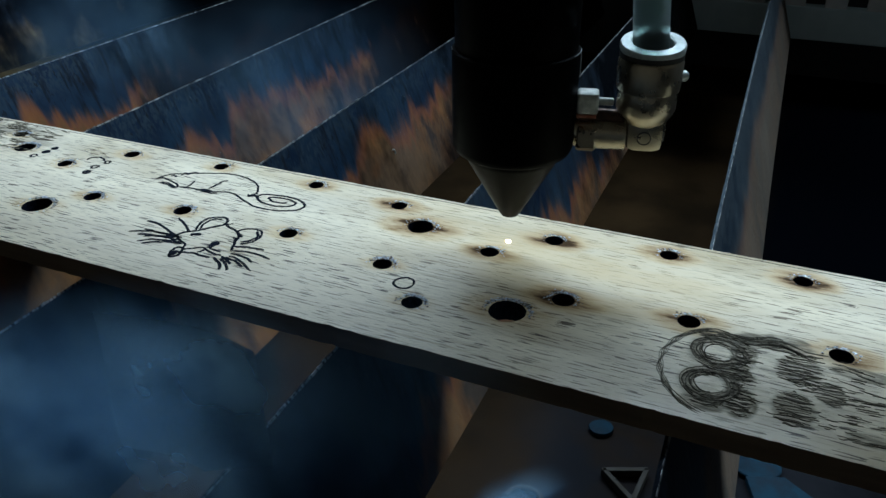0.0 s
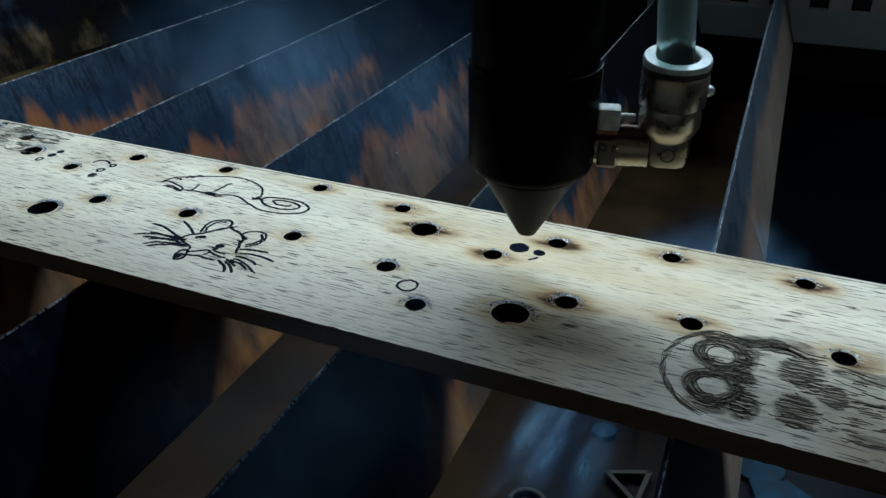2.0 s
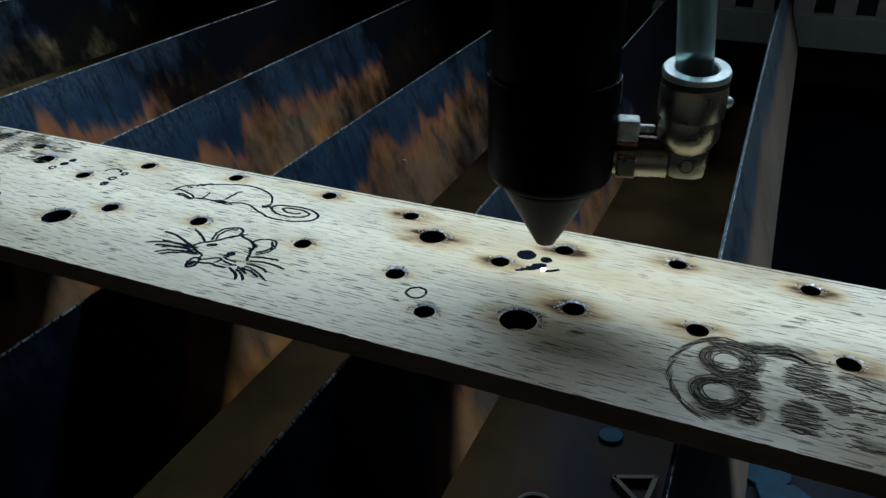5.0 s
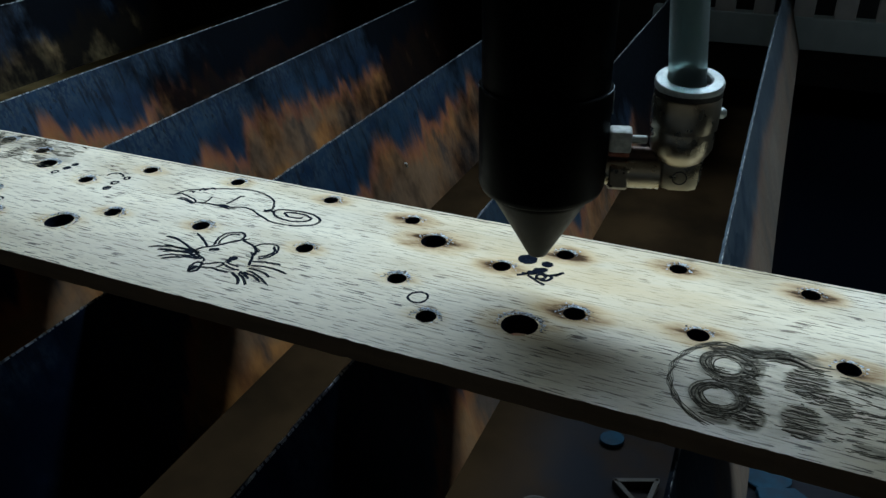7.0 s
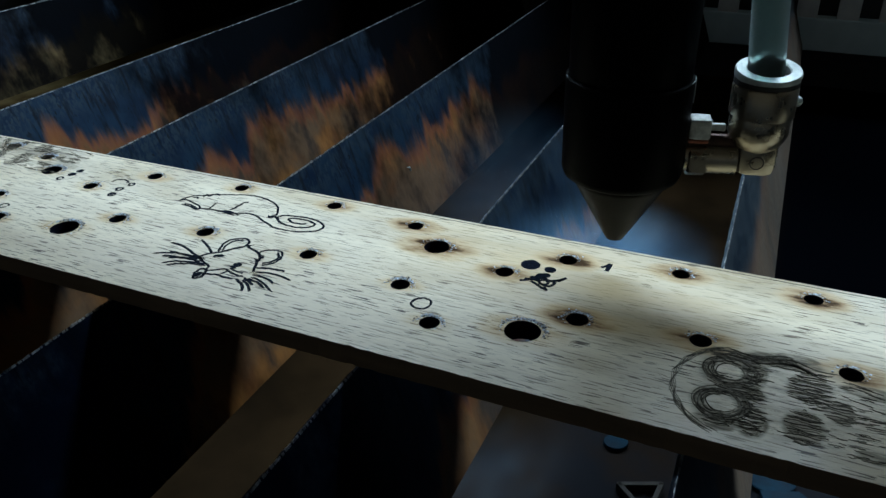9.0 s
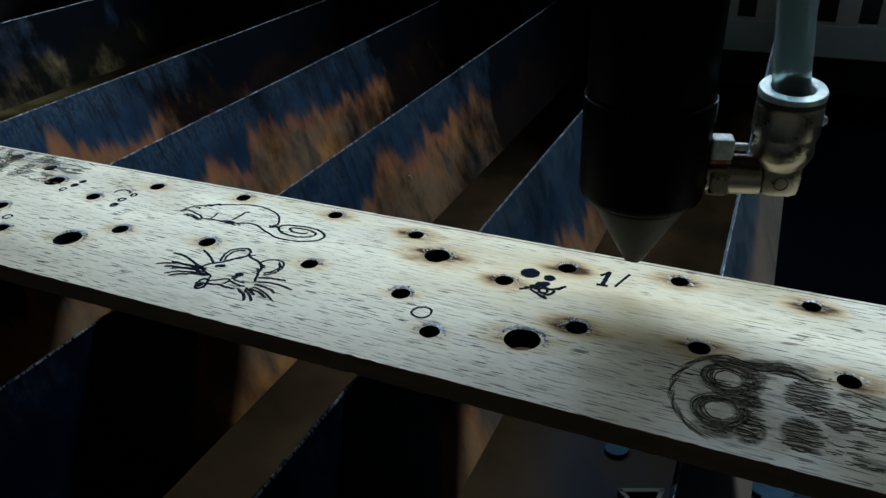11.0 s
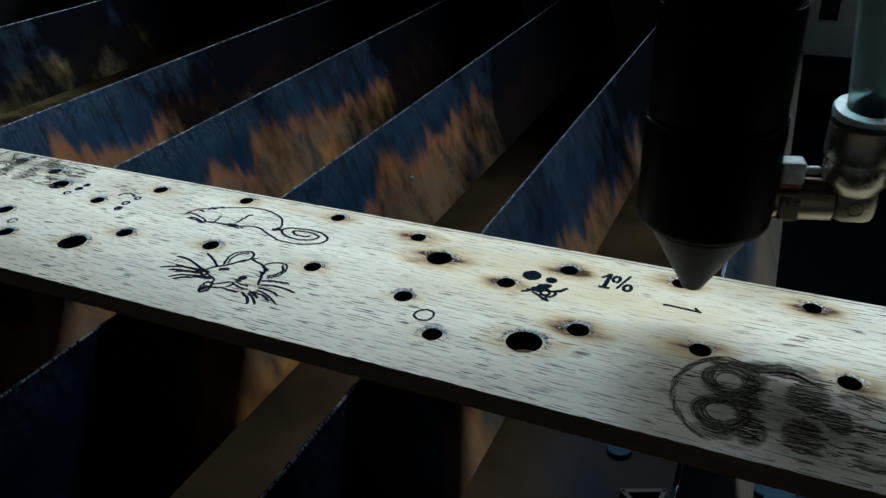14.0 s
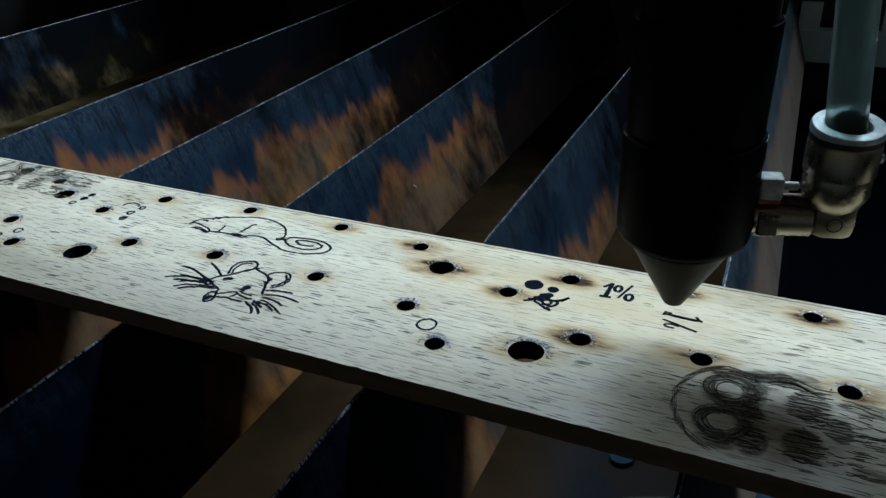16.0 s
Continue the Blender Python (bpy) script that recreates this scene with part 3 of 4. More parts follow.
def engravings(board):
    def drawing(name, strokes, width, material=BURN, label=""):
        first = None
        for s in strokes:
            bm = bmesh.new()
            s = [p + Vector((random.gauss(0, 0.06), random.gauss(0, 0.06))) for p in s]
            groove(bm, s, width * 1.5 * random.uniform(0.85, 1.15))
            ob = part("burnt_line" if first else name, bm, material, first or board, "" if first else label)
            first = first or ob
        return first

    random.seed(4)
    P = smooth_path
    bm = bmesh.new()
    groove(bm, [Vector((-330 + i * 1.5, 125.35 + 0.05 * noise.noise((i * 0.3, 0, 0)))) for i in range(318)], 0.24, 0.02, 0.1, False)
    part("edge_line", bm, DARK_SMUDGE, board, "thin brown line along the board's far edge")
    drawing("circle_mark", [ring_line(-48.4, 96.5, 1.62, n=36)], 0.30)
    # the rat seen from the side, with its coiled tail
    rat = [P([(-111.8, 112.5), (-110.5, 115.3), (-108.2, 116.5), (-106.4, 117.7), (-102.4, 119.2), (-99.4, 120.1), (-95.7, 120.0), (-91.6, 118.4), (-90.3, 117.0), (-89.0, 114.8), (-89.5, 113.6)]),
           P([(-111.8, 112.5), (-110.4, 113.4), (-108.5, 112.9), (-106.9, 112.4), (-105.8, 111.7), (-105.2, 110.8), (-106.2, 110.5)]),
           P([(-110.1, 111.5), (-108.0, 111.2), (-106.6, 111.4)]), P([(-109.6, 111.9), (-107.6, 111.6), (-106.0, 111.0)]),
           P([(-108.1, 115.7), (-108.1, 117.1), (-107.1, 116.6), (-106.4, 118.0), (-105.2, 117.7)]), P([(-109.9, 114.9), (-109.0, 115.1), (-108.6, 114.6)]),
           P([(-104.4, 111.4), (-102.4, 111.6), (-99.7, 111.9), (-97.9, 112.3)]), P([(-105.0, 111.2), (-103.6, 111.6), (-103.4, 112.8), (-103.7, 114.5)]),
           P([(-98.9, 112.7), (-98.5, 115.3), (-98.3, 116.8), (-97.6, 117.3)]), P([(-89.9, 112.7), (-89.0, 113.9), (-87.9, 113.2)]), P([(-90.3, 113.7), (-89.3, 113.1), (-88.6, 113.6)]),
           P([(-97.1, 112.0), (-95.4, 112.7), (-93.0, 112.8), (-89.5, 111.2), (-85.8, 109.7), (-82.5, 109.7)])]
    # the tail coils inwards
    tail = P([(-82.5, 109.7), (-79.8, 110.5), (-77.9, 111.7), (-77.3, 113.4), (-78.4, 114.7), (-80.8, 115.6), (-84.4, 115.5), (-87.3, 114.9), (-87.9, 113.4), (-86.2, 112.0), (-83.0, 111.4), (-80.5, 112.1), (-79.4, 113.5), (-80.8, 114.6), (-83.8, 114.7), (-85.6, 114.0), (-84.2, 113.0), (-82.1, 113.0), (-81.2, 113.6)])
    rat.append(tail)
    drawing("rat_drawing", rat, 0.38, label="burnt line drawing of a rat with a coiled tail")
    bm = bmesh.new()
    disc(bm, -98.9, 111.9, 1.5, 0.62)
    disc(bm, -106.4, 110.9, 0.9, 0.4)
    for i in range(16):
        groove(bm, [Vector((-99.6 + random.uniform(-1.6, 2.2), 111.6 + random.uniform(-0.6, 0.7))), Vector((-98.0 + random.uniform(-1.6, 2.2), 111.6 + random.uniform(-0.6, 0.7)))], 0.3)
    part("paw_shading", bm, BURN, board)
    # the rat's head with its whiskers
    head = [P([(-90.4, 98.0), (-91.1, 100.2), (-91.1, 102.3), (-89.7, 103.5), (-88.3, 103.9), (-87.1, 102.9), (-87.0, 101.3), (-88.3, 99.9), (-89.7, 98.3)]),
            P([(-89.8, 98.7), (-90.5, 100.7), (-89.8, 102.6), (-88.2, 103.2)]),
            P([(-83.2, 99.9), (-82.6, 101.4), (-81.3, 102.2), (-79.8, 102.3), (-78.6, 101.4), (-78.1, 99.7), (-78.6, 98.0), (-80.0, 96.8)]),
            P([(-79.9, 101.8), (-78.7, 100.3), (-79.1, 98.4), (-80.4, 97.4)]),
            P([(-86.5, 101.5), (-84.9, 101.0), (-83.1, 100.3), (-81.9, 99.1), (-81.2, 97.2), (-80.5, 95.4), (-79.9, 94.2)]),
            P([(-92.4, 95.2), (-91.5, 96.7), (-89.9, 97.9), (-88.4, 99.7)]), P([(-92.4, 95.2), (-91.1, 94.2), (-88.8, 93.2), (-88.2, 92.0)]),
            P([(-88.7, 88.7), (-88.6, 90.2), (-87.5, 90.6), (-85.6, 91.1), (-83.7, 91.0), (-81.8, 91.0)]),
            P([(-88.8, 88.9), (-89.4, 90.5), (-89.2, 91.8), (-88.0, 91.6), (-87.5, 89.8), (-88.0, 88.8), (-88.8, 88.9)])]
    head += [P([(-88.0, 91.6), (-86.6, 92.4), (-85.1, 93.4), (-84.3, 92.9), (-85.0, 91.6)]), P([(-89.9, 96.0), (-89.3, 96.6), (-88.3, 96.7)]), P([(-90.1, 96.4), (-89.2, 97.0), (-88.3, 97.0)]),
             P([(-84.3, 92.9), (-82.3, 92.4), (-80.6, 92.3)]), P([(-84.7, 93.9), (-83.0, 93.5), (-81.3, 93.2)]), P([(-84.9, 94.5), (-83.6, 94.2)])]
    # whiskers on both cheeks
    head += [P(line) for line in (
        ((-91.7, 94.8), (-94.6, 95.9), (-98.5, 97.4), (-100.9, 97.4)), ((-91.0, 96.9), (-93.0, 98.6), (-96.2, 100.6)), ((-90.8, 94.8), (-93.8, 94.9), (-97.5, 94.6), (-101.0, 93.0)),
        ((-90.5, 94.0), (-93.4, 93.7), (-96.7, 93.4), (-99.0, 92.9)), ((-89.7, 93.5), (-92.3, 93.1), (-95.4, 92.1), (-97.2, 90.8)), ((-89.2, 93.0), (-91.9, 92.6), (-94.3, 91.7), (-96.0, 90.4)),
        ((-91.2, 94.6), (-94.1, 94.6), (-99.0, 94.9)), ((-92.0, 94.3), (-94.6, 93.9), (-97.4, 92.6)))]
    head += [P(line) for line in (
        ((-80.4, 95.6), (-77.9, 96.4), (-74.8, 96.6)), ((-79.6, 94.5), (-76.4, 95.1), (-72.1, 94.4)), ((-79.5, 93.5), (-77.0, 93.5), (-74.3, 92.4)), ((-79.3, 92.8), (-76.7, 92.2), (-73.1, 90.1)),
        ((-79.6, 92.2), (-77.4, 91.7), (-74.9, 90.6)), ((-80.3, 92.2), (-78.5, 91.3), (-77.4, 90.6)), ((-80.1, 91.4), (-78.1, 90.3), (-76.7, 88.7)), ((-81.5, 91.3), (-79.3, 90.2), (-78.0, 88.4)))]
    # fur ticks on the brow and the ear
    for i in range(9):
        head.append([Vector((-88.4 + 0.3 * i, 100.2 + 0.22 * i)), Vector((-87.9 + 0.3 * i, 100.9 + 0.2 * i))])
        head.append([Vector((-82.6 + 0.28 * (i % 4), 99.9 - 0.36 * i)), Vector((-81.4 + 0.2 * (i % 3), 99.7 - 0.36 * i))])
    drawing("rat_face_drawing", head, 0.40, label="burnt line drawing of a whiskered rat's head")
    bm = bmesh.new()
    disc(bm, -84.0, 95.3, 0.85, 0.75)
    disc(bm, -89.0, 96.5, 0.5, 0.3)
    disc(bm, -88.5, 90.0, 0.6, 0.9)
    part("filled_eye", bm, BURN, board)
    # small rings
    drawing("ring_marks", [ring_line(-130.2, 115.0, 1.9, 1.5, 5, 200), ring_line(-126.9, 115.1, 0.62), ring_line(-127.7, 112.3, 0.72), ring_line(-127.3, 109.6, 0.75), ring_line(-144.4, 111.7, 0.7),
                           ring_line(-144.4, 97.0, 0.9), ring_line(-147.0, 94.0, 0.8)], 0.34)
    bm = bmesh.new()
    for x, y, r in ((-143.5, 114.3, 0.95), (-143.2, 116.4, 0.85), (-127.3, 109.6, 0.45)):
        disc(bm, x, y, r, r)
    part("filled_dots", bm, BURN, board)
    # two faded engravings of hatched rings and stripes
    for cx, cy, size, clip in ((4.2, 93.6, 1.0, 82.6), (-168.0, 121.0, 1.0, 113.0)):
        soft, hard = bmesh.new(), bmesh.new()

        def ok(p):
            return clip < p.y < 125.6

        def run(bm, line, width):
            piece = []
            for p in line + [None]:
                if p is not None and ok(p):
                    piece.append(p)
                else:
                    if len(piece) > 2:
                        groove(bm, piece, width, wobble=0.14)
                    piece = []

        def at(x, y):
            return Vector((cx + x * size, cy + y * size))

        rng = random.Random(int(cx * 10))
        for k in range(5):
            run(hard if k % 2 else soft, [at(-2.6 + (9.5 - 0.17 * k) * math.cos(radians(a)) * (1 + 0.015 * math.sin(a * 0.3 + k)), -0.4 + (10.4 - 0.22 * k) * math.sin(radians(a))) for a in range(102 + rng.randint(0, 14), 262 - rng.randint(0, 60), 4)], 0.10 + 0.16 * rng.random())
        for ex, ey in ((-4.7, 3.6), (-5.0, -3.8)):
            for k in range(15):
                r = 1.75 + 0.135 * k
                a0 = rng.uniform(0, 360)
                run(soft if k % 2 else hard, [at(ex + (r + 0.12 * math.sin(a * 0.05 + k)) * 1.08 * math.cos(radians(a0 + a)), ey + (r + 0.1 * math.sin(a * 0.07 + k)) * math.sin(radians(a0 + a))) for a in range(0, rng.randint(90, 260), 9)], 0.09 + 0.20 * rng.random())
        # scorched fields, each hatched along the grain
        for ex, ey, w, h in ((5.8, 3.8, 3.1, 3.6), (5.4, -4.7, 2.9, 3.6), (9.8, 0.0, 2.0, 2.6), (-1.6, 1.6, 1.3, 6.4), (-2.6, -0.5, 3.2, 1.2), (-0.7, -6.0, 1.6, 2.8), (-5.0, -7.4, 2.6, 1.2), (-5.0, 7.3, 2.6, 1.3), (2.6, 8.2, 2.4, 1.2), (7.4, 1.6, 1.6, 1.6)):
            for k in range(int(h * 5)):
                y = ey - h + 2 * h * (k + rng.random()) / int(h * 5)
                half = w * max(0.0, 1 - abs((y - ey) / h) ** 2.5) ** 0.45
                a, b = ex - half * rng.uniform(0.55, 1.1), ex + half * rng.uniform(0.55, 1.1)
                run(soft if rng.random() < 0.45 else hard, [at(a + (b - a) * i / 9, y + 0.10 * math.sin(i * 0.9 + k)) for i in range(10)], 0.08 + 0.17 * rng.random())
        # wavy lines over the crown: one hump above the eye, one above the cheek
        for k in range(22):
            lift, i0 = rng.uniform(-1.8, 0.6), rng.randint(0, 20)
            run(soft if k % 3 == 0 else hard, [at(-7.0 + 0.55 * i, 8.3 + lift + 0.55 * math.sin(0.5 + i * 0.42 + 0.3 * lift) + 0.045 * i - 0.0028 * max(0, i - 16) ** 2 * 3) for i in range(i0, min(32, i0 + rng.randint(6, 13)))], 0.10 + 0.22 * rng.random())
        # uneven dabs across the cheeks and the brow, along the grain
        for k in range(150):
            x, y = rng.uniform(-8.5, 12.5), rng.uniform(-8.5, 8.0)
            if (x + 4.7) ** 2 + (y - 3.6) ** 2 < 3.2 or (x + 5.0) ** 2 + (y + 3.8) ** 2 < 3.2 or (0.2 < x < 2.2) or x < -7.0:
                continue
            run(hard if k % 5 < 2 else soft, [at(x + i * 0.22, y + 0.06 * math.sin(i + k)) for i in range(rng.randint(4, 10))], 0.08 + 0.20 * rng.random() ** 2)
        # slanted stripes and dashes behind
        for k in range(70):
            x, y = rng.uniform(10.5, 19), rng.choice((6.4, 3.2, -0.6, -2.4, -5.0, -8.0)) + rng.gauss(0, 0.45)
            y -= (x - 10.5) * (0.28 if y > 2 else -0.12)
            run(soft if k % 3 else hard, [at(x + i * 0.34, y - 0.07 * i * (1 if y > 2 else -0.5)) for i in range(rng.randint(4, 11))], 0.14 + 0.14 * rng.random())
        tagged(part("faded_hatching", soft, SMUDGE, board, "grey scorched hatching of a round mask"), kind="stuff")
        tagged(part("dark_hatching", hard, DARK_SMUDGE, board, "burnt outlines of a round mask"), kind="stuff")


def fresh_marks(board):
    """The lines that the beam burns during the shot, and when each one comes up."""
    random.seed(9)
    marks = []

    def mark(t, strokes=(), width=0.34, discs=()):
        bm = bmesh.new()
        for s in strokes:
            groove(bm, s, width * 1.8, taper=False)
        for d in discs:
            disc(bm, *d)
        marks.append((t, part("fresh_burn", bm, PIT if discs else BURN, board)))

    P = smooth_path
    for k in range(6):
        mark(0.2 + 0.14 * k, [ring_line(-35.9, 114.9, 1.45, 1.35, 150 - 60 * k, 86 - 60 * k, 8)], 0.32)
    mark(1.0, discs=[(-35.9, 114.9, 1.75, 1.6)])
    mark(1.35, [ring_line(-32.2, 114.5, 0.8, 0.75, 120, -20, 8)], 0.3)
    mark(1.5, [ring_line(-32.2, 114.5, 0.8, 0.75, -20, -200, 8)], 0.3)
    mark(1.7, discs=[(-32.2, 114.5, 1.05, 0.95)])
    mark(2.0, [P([(-33.2, 111.6), (-32.4, 112.4), (-31.9, 113.0)])], 0.3)
    mark(2.3, [P([(-33.9, 111.2), (-33.0, 112.6), (-32.0, 112.9), (-31.9, 112.2), (-32.9, 111.2), (-33.7, 111.4)])], 0.4)
    mark(2.9, discs=[(-33.0, 112.0, 1.0, 0.75)])
    mark(3.5, discs=[(-33.9, 111.0, 0.85, 0.5)])
    mark(3.9, [P([(-36.0, 109.3), (-35.0, 109.8), (-34.2, 110.6)])], 0.4)
    mark(4.5, [P([(-35.4, 110.2), (-34.0, 110.4), (-33.0, 111.0)])], 0.42)
    mark(5.0, [P([(-32.2, 111.4), (-31.0, 111.0), (-29.2, 112.2)])], 0.45)
    mark(5.4, [P([(-29.9, 111.2), (-29.4, 112.2), (-28.8, 112.9)])], 0.42)
    mark(5.9, [ring_line(-32.0, 110.2, 0.75, 0.7)], 0.36)
    mark(6.5, [P([(-32.6, 109.6), (-31.0, 109.2), (-30.2, 110.4), (-30.8, 111.2)])], 0.4)
    mark(6.9, [P([(-34.2, 109.8), (-33.0, 109.2), (-32.0, 108.5), (-30.6, 107.9)])], 0.38)
    mark(7.3, discs=[(-31.5, 108.3, 0.65, 0.45), (-33.2, 110.3, 0.6, 0.4)])
    # the first "1%", then the second one, turned a quarter round
    V = Vector
    mark(8.75, [[V((-24.3, 118.6)), V((-23.6, 119.4)), V((-23.0, 120.4))]], 0.40)
    mark(9.0, [[V((-23.0, 120.4)), V((-23.05, 119.0)), V((-23.1, 117.6))]], 0.52)
    mark(9.6, [[V((-23.1, 117.8)), V((-23.2, 115.7))]], 0.56)
    mark(9.9, [[V((-24.2, 115.55)), V((-22.2, 115.65))]], 0.44)
    mark(10.5, [[V((-21.1, 115.8)), V((-20.4, 118.2)), V((-19.6, 120.8))]], 0.34)
    mark(11.1, [ring_line(-19.35, 116.7, 0.62, 1.0)], 0.44)
    mark(12.1, [ring_line(-21.7, 118.9, 0.58, 1.0, 90, 270, 12)], 0.44)
    mark(12.45, [ring_line(-21.7, 118.9, 0.58, 1.0, -90, 90, 12)], 0.44)
    mark(13.45, [[V((-12.8, 113.7)), V((-12.2, 113.9)), V((-11.0, 113.85))]], 0.36)
    mark(13.6, [[V((-11.2, 113.85)), V((-9.6, 113.75)), V((-8.2, 113.7))]], 0.36)
    mark(13.8, [[V((-8.3, 113.7)), V((-6.6, 113.6))], [V((-7.8, 114.6)), V((-7.1, 113.8))]], 0.36)
    mark(14.15, [[V((-7.4, 113.4)), V((-9.4, 113.45)), V((-11.6, 113.55))]], 0.26)
    mark(14.4, [[V((-12.9, 113.4)), V((-12.7, 114.5)), V((-11.8, 114.4)), V((-11.9, 113.4))]], 0.34)
    mark(14.9, [[V((-12.7, 112.1)), V((-10.8, 111.5)), V((-9.2, 111.0))]], 0.34)
    mark(15.15, [[V((-9.4, 111.05)), V((-7.0, 110.3))]], 0.34)
    mark(15.75, [ring_line(-11.1, 110.6, 1.1, 0.5, 0, 300, 14)], 0.30)
    return marks


# ---- the laser head ----
def laser_head():
    head = tagged(new("laser_head"), "black laser cutting head with steel nozzle tip", "laser head")
    part("nozzle_tip", lathe([(0.9, 5.5), (1.5, 5.5), (1.75, 5.9), (7.5, 16.2), (7.7, 16.6), (7.7, 17.6)]), CONE, head, "dark turned steel cone", True)
    part("lower_sleeve", lathe([(7.6, 17.3), (8.6, 17.35), (9.3, 17.8), (9.65, 18.7), (9.8, 33.4), (9.6, 33.9), (9.2, 33.9)]), BLACK, head, "black anodised sleeve", True)
    part("sleeve_rim", lathe([(9.3, 33.5), (9.82, 33.5), (9.84, 33.8), (9.6, 34.0), (9.3, 34.0)]), BLACK, head, "", True)
    # highlights at the rims' right and left ends, put in as pale arcs
    for z, r, a0, a1 in ((34.0, 9.8, -12, 16), (34.0, 9.8, 204, 214), (49.8, 9.4, -30, 20), (49.8, 9.4, 202, 214)):
        part("worn_edge", tube_along([(r * math.cos(radians(a)), r * math.sin(radians(a)), z + 0.03 * math.sin(a)) for a in range(a0, a1, 2)], 0.07, 6), BRIGHT_METAL, head, "thin bright arc in place of a rim highlight")
    part("bright_scuff", tube_along([(9.86 * math.cos(radians(8)), 9.86 * math.sin(radians(8)), 33.6 - 0.5 * k) for k in range(8)], 0.10, 6), BRIGHT_METAL, head, "short bright line")
    part("barrel", lathe([(9.2, 33.8), (9.35, 34.3), (9.5, 48.6), (9.3, 49.2), (8.8, 49.2)]), BLACK, head, "", True)
    part("barrel_rim", lathe([(8.9, 49.0), (9.5, 49.0), (9.55, 49.5), (9.3, 49.9), (8.9, 49.9)]), BLACK, head, "", True)
    part("upper_barrel", lathe([(8.7, 49.4), (8.8, 60.0), (8.8, 96.0)]), BLACK, head, "", True)
    # the air inlet: a hexagon, an elbow and a push-in collar for the hose
    turn = Matrix.Rotation(radians(14), 4, "Z")
    side = turn @ Matrix.Rotation(radians(90), 4, "Y")
    fit = part("air_elbow", lathe([(2.3, 9.6), (2.55, 12.6), (2.55, 17.5)], 24, Matrix.Translation((0, 0, 20.9 * MM)) @ side), NICKEL, head, "nickel-plated brass elbow", True)
    part("hexagon", lathe([(2.6, 10.0), (2.9, 10.3), (2.9, 12.8), (2.6, 13.1)], 6, Matrix.Translation((0, 0, 20.6 * MM)) @ side), NICKEL, fit)
    bm = box(17.3, 23.4, -2.9, 2.9, 18.7, 25.6, 1.7)
    bm.transform(turn)
    part("corner_block", bm, NICKEL, fit, "", True)
    m = turn @ Matrix.Translation((20.1 * MM, 0, 0.6 * MM))
    part("ring_stamp", stamp(turn), RUBBER, fit)
    part("lower_barrel", lathe([(2.9, 22.4), (3.5, 23.0), (4.2, 24.2), (4.5, 24.9), (4.5, 27.4), (4.4, 27.6), (4.4, 27.8), (4.8, 28.0), (4.8, 32.2), (4.5, 32.6)], 40, m), NICKEL, fit, "", True)
    part("side_nub", lathe([(0.5, 4.4), (0.85, 4.5), (0.85, 5.5), (0.55, 5.9)], 14, m @ Matrix.Translation((0, 0, 29.6 * MM)) @ Matrix.Rotation(radians(12), 4, "Z") @ Matrix.Rotation(radians(90), 4, "Y")), RING, fit, "small bright side nub", True)
    part("seal", lathe([(4.2, 32.5), (4.75, 32.7), (4.75, 33.5), (4.2, 33.7)], 40, m), RUBBER, fit, "black seal", True)
    bm = bmesh.new()
    prof = [(3.2, 33.6), (4.7, 33.6), (5.15, 33.9), (5.2, 34.5), (5.0, 34.8), (3.5, 34.9), (3.25, 34.7)]
    rings = [[bm.verts.new((r * MM * math.cos(a), r * MM * math.sin(a), z * MM)) for a in (2 * math.pi * i / 48 for i in range(48))] for r, z in prof]
    for a, b in zip(rings, rings[1:] + rings[:1]):
        for i in range(48):
            bm.faces.new((a[i], a[(i + 1) % 48], b[(i + 1) % 48], b[i]))
    bm.transform(m @ Matrix.Translation((0, 0, 34.2 * MM)) @ Matrix.Rotation(radians(9), 4, "X") @ Matrix.Diagonal((0.93, 0.93, 1.15, 1)) @ Matrix.Translation((0, 0, -34.2 * MM)))
    bmesh.ops.recalc_face_normals(bm, faces=bm.faces[:])
    part("release_collar", bm, RING, fit, "bright release collar", True)
    d = Vector((20.1 * math.cos(radians(14)), 20.1 * math.sin(radians(14)), 0))
    hose = part("air_hose", hose_pipe([(d.x + 1.2 * (k / 14) ** 2 - 5.6 * (k / 14), d.y + 1.5 * (k / 14), 32.0 + 3.6 * k) for k in range(15)], 2.65, 1.9), HOSE, head, "frosted translucent air hose", True)
    part("barb", lathe([(1.2, 31.2), (2.0, 31.6), (2.0, 35.2), (1.5, 36.3), (0.5, 36.8)], 24, m), BLACK, fit, "", True)
    # the small clamp bolt on the sleeve
    b = Matrix.Translation((0, 0, 26.0 * MM)) @ turn
    bm = box(9.7, 13.0, -1.9, 1.3, -1.7, 1.7, 0.45)
    bm.transform(b)
    bolt = part("clamp_bolt", bm, ZINC, head, "pale zinc clamp bolt", False)
    part("stud", lathe([(0.5, 12.9), (0.62, 13.1), (0.62, 15.1), (0.45, 15.3)], 14, b @ Matrix.Rotation(radians(90), 4, "Y")), ZINC, bolt, "", True)
    bm = box(9.7, 12.8, -1.8, 1.2, -2.25, -1.7, 0.15)
    bm.transform(b)
    part("washer", bm, COPPER, bolt, "red copper washer")
    part("cross_pin", lathe([(1.1, 10.0), (1.2, 10.3), (1.2, 17.0), (0.9, 17.3)], 16, Matrix.Translation((0, 0, 23.6 * MM)) @ side), DULL_BRASS, bolt, "", True)
    return head


def stamp(turn):
    bm = tube_along([(1.0 * math.cos(2 * math.pi * i / 24), 1.0 * math.sin(2 * math.pi * i / 24), 0) for i in range(25)], 0.1, 6)
    bm.transform(turn @ Matrix.Translation((20.2 * MM, -2.9 * MM, 21.4 * MM)) @ Matrix.Rotation(radians(90), 4, "X"))
    return bm


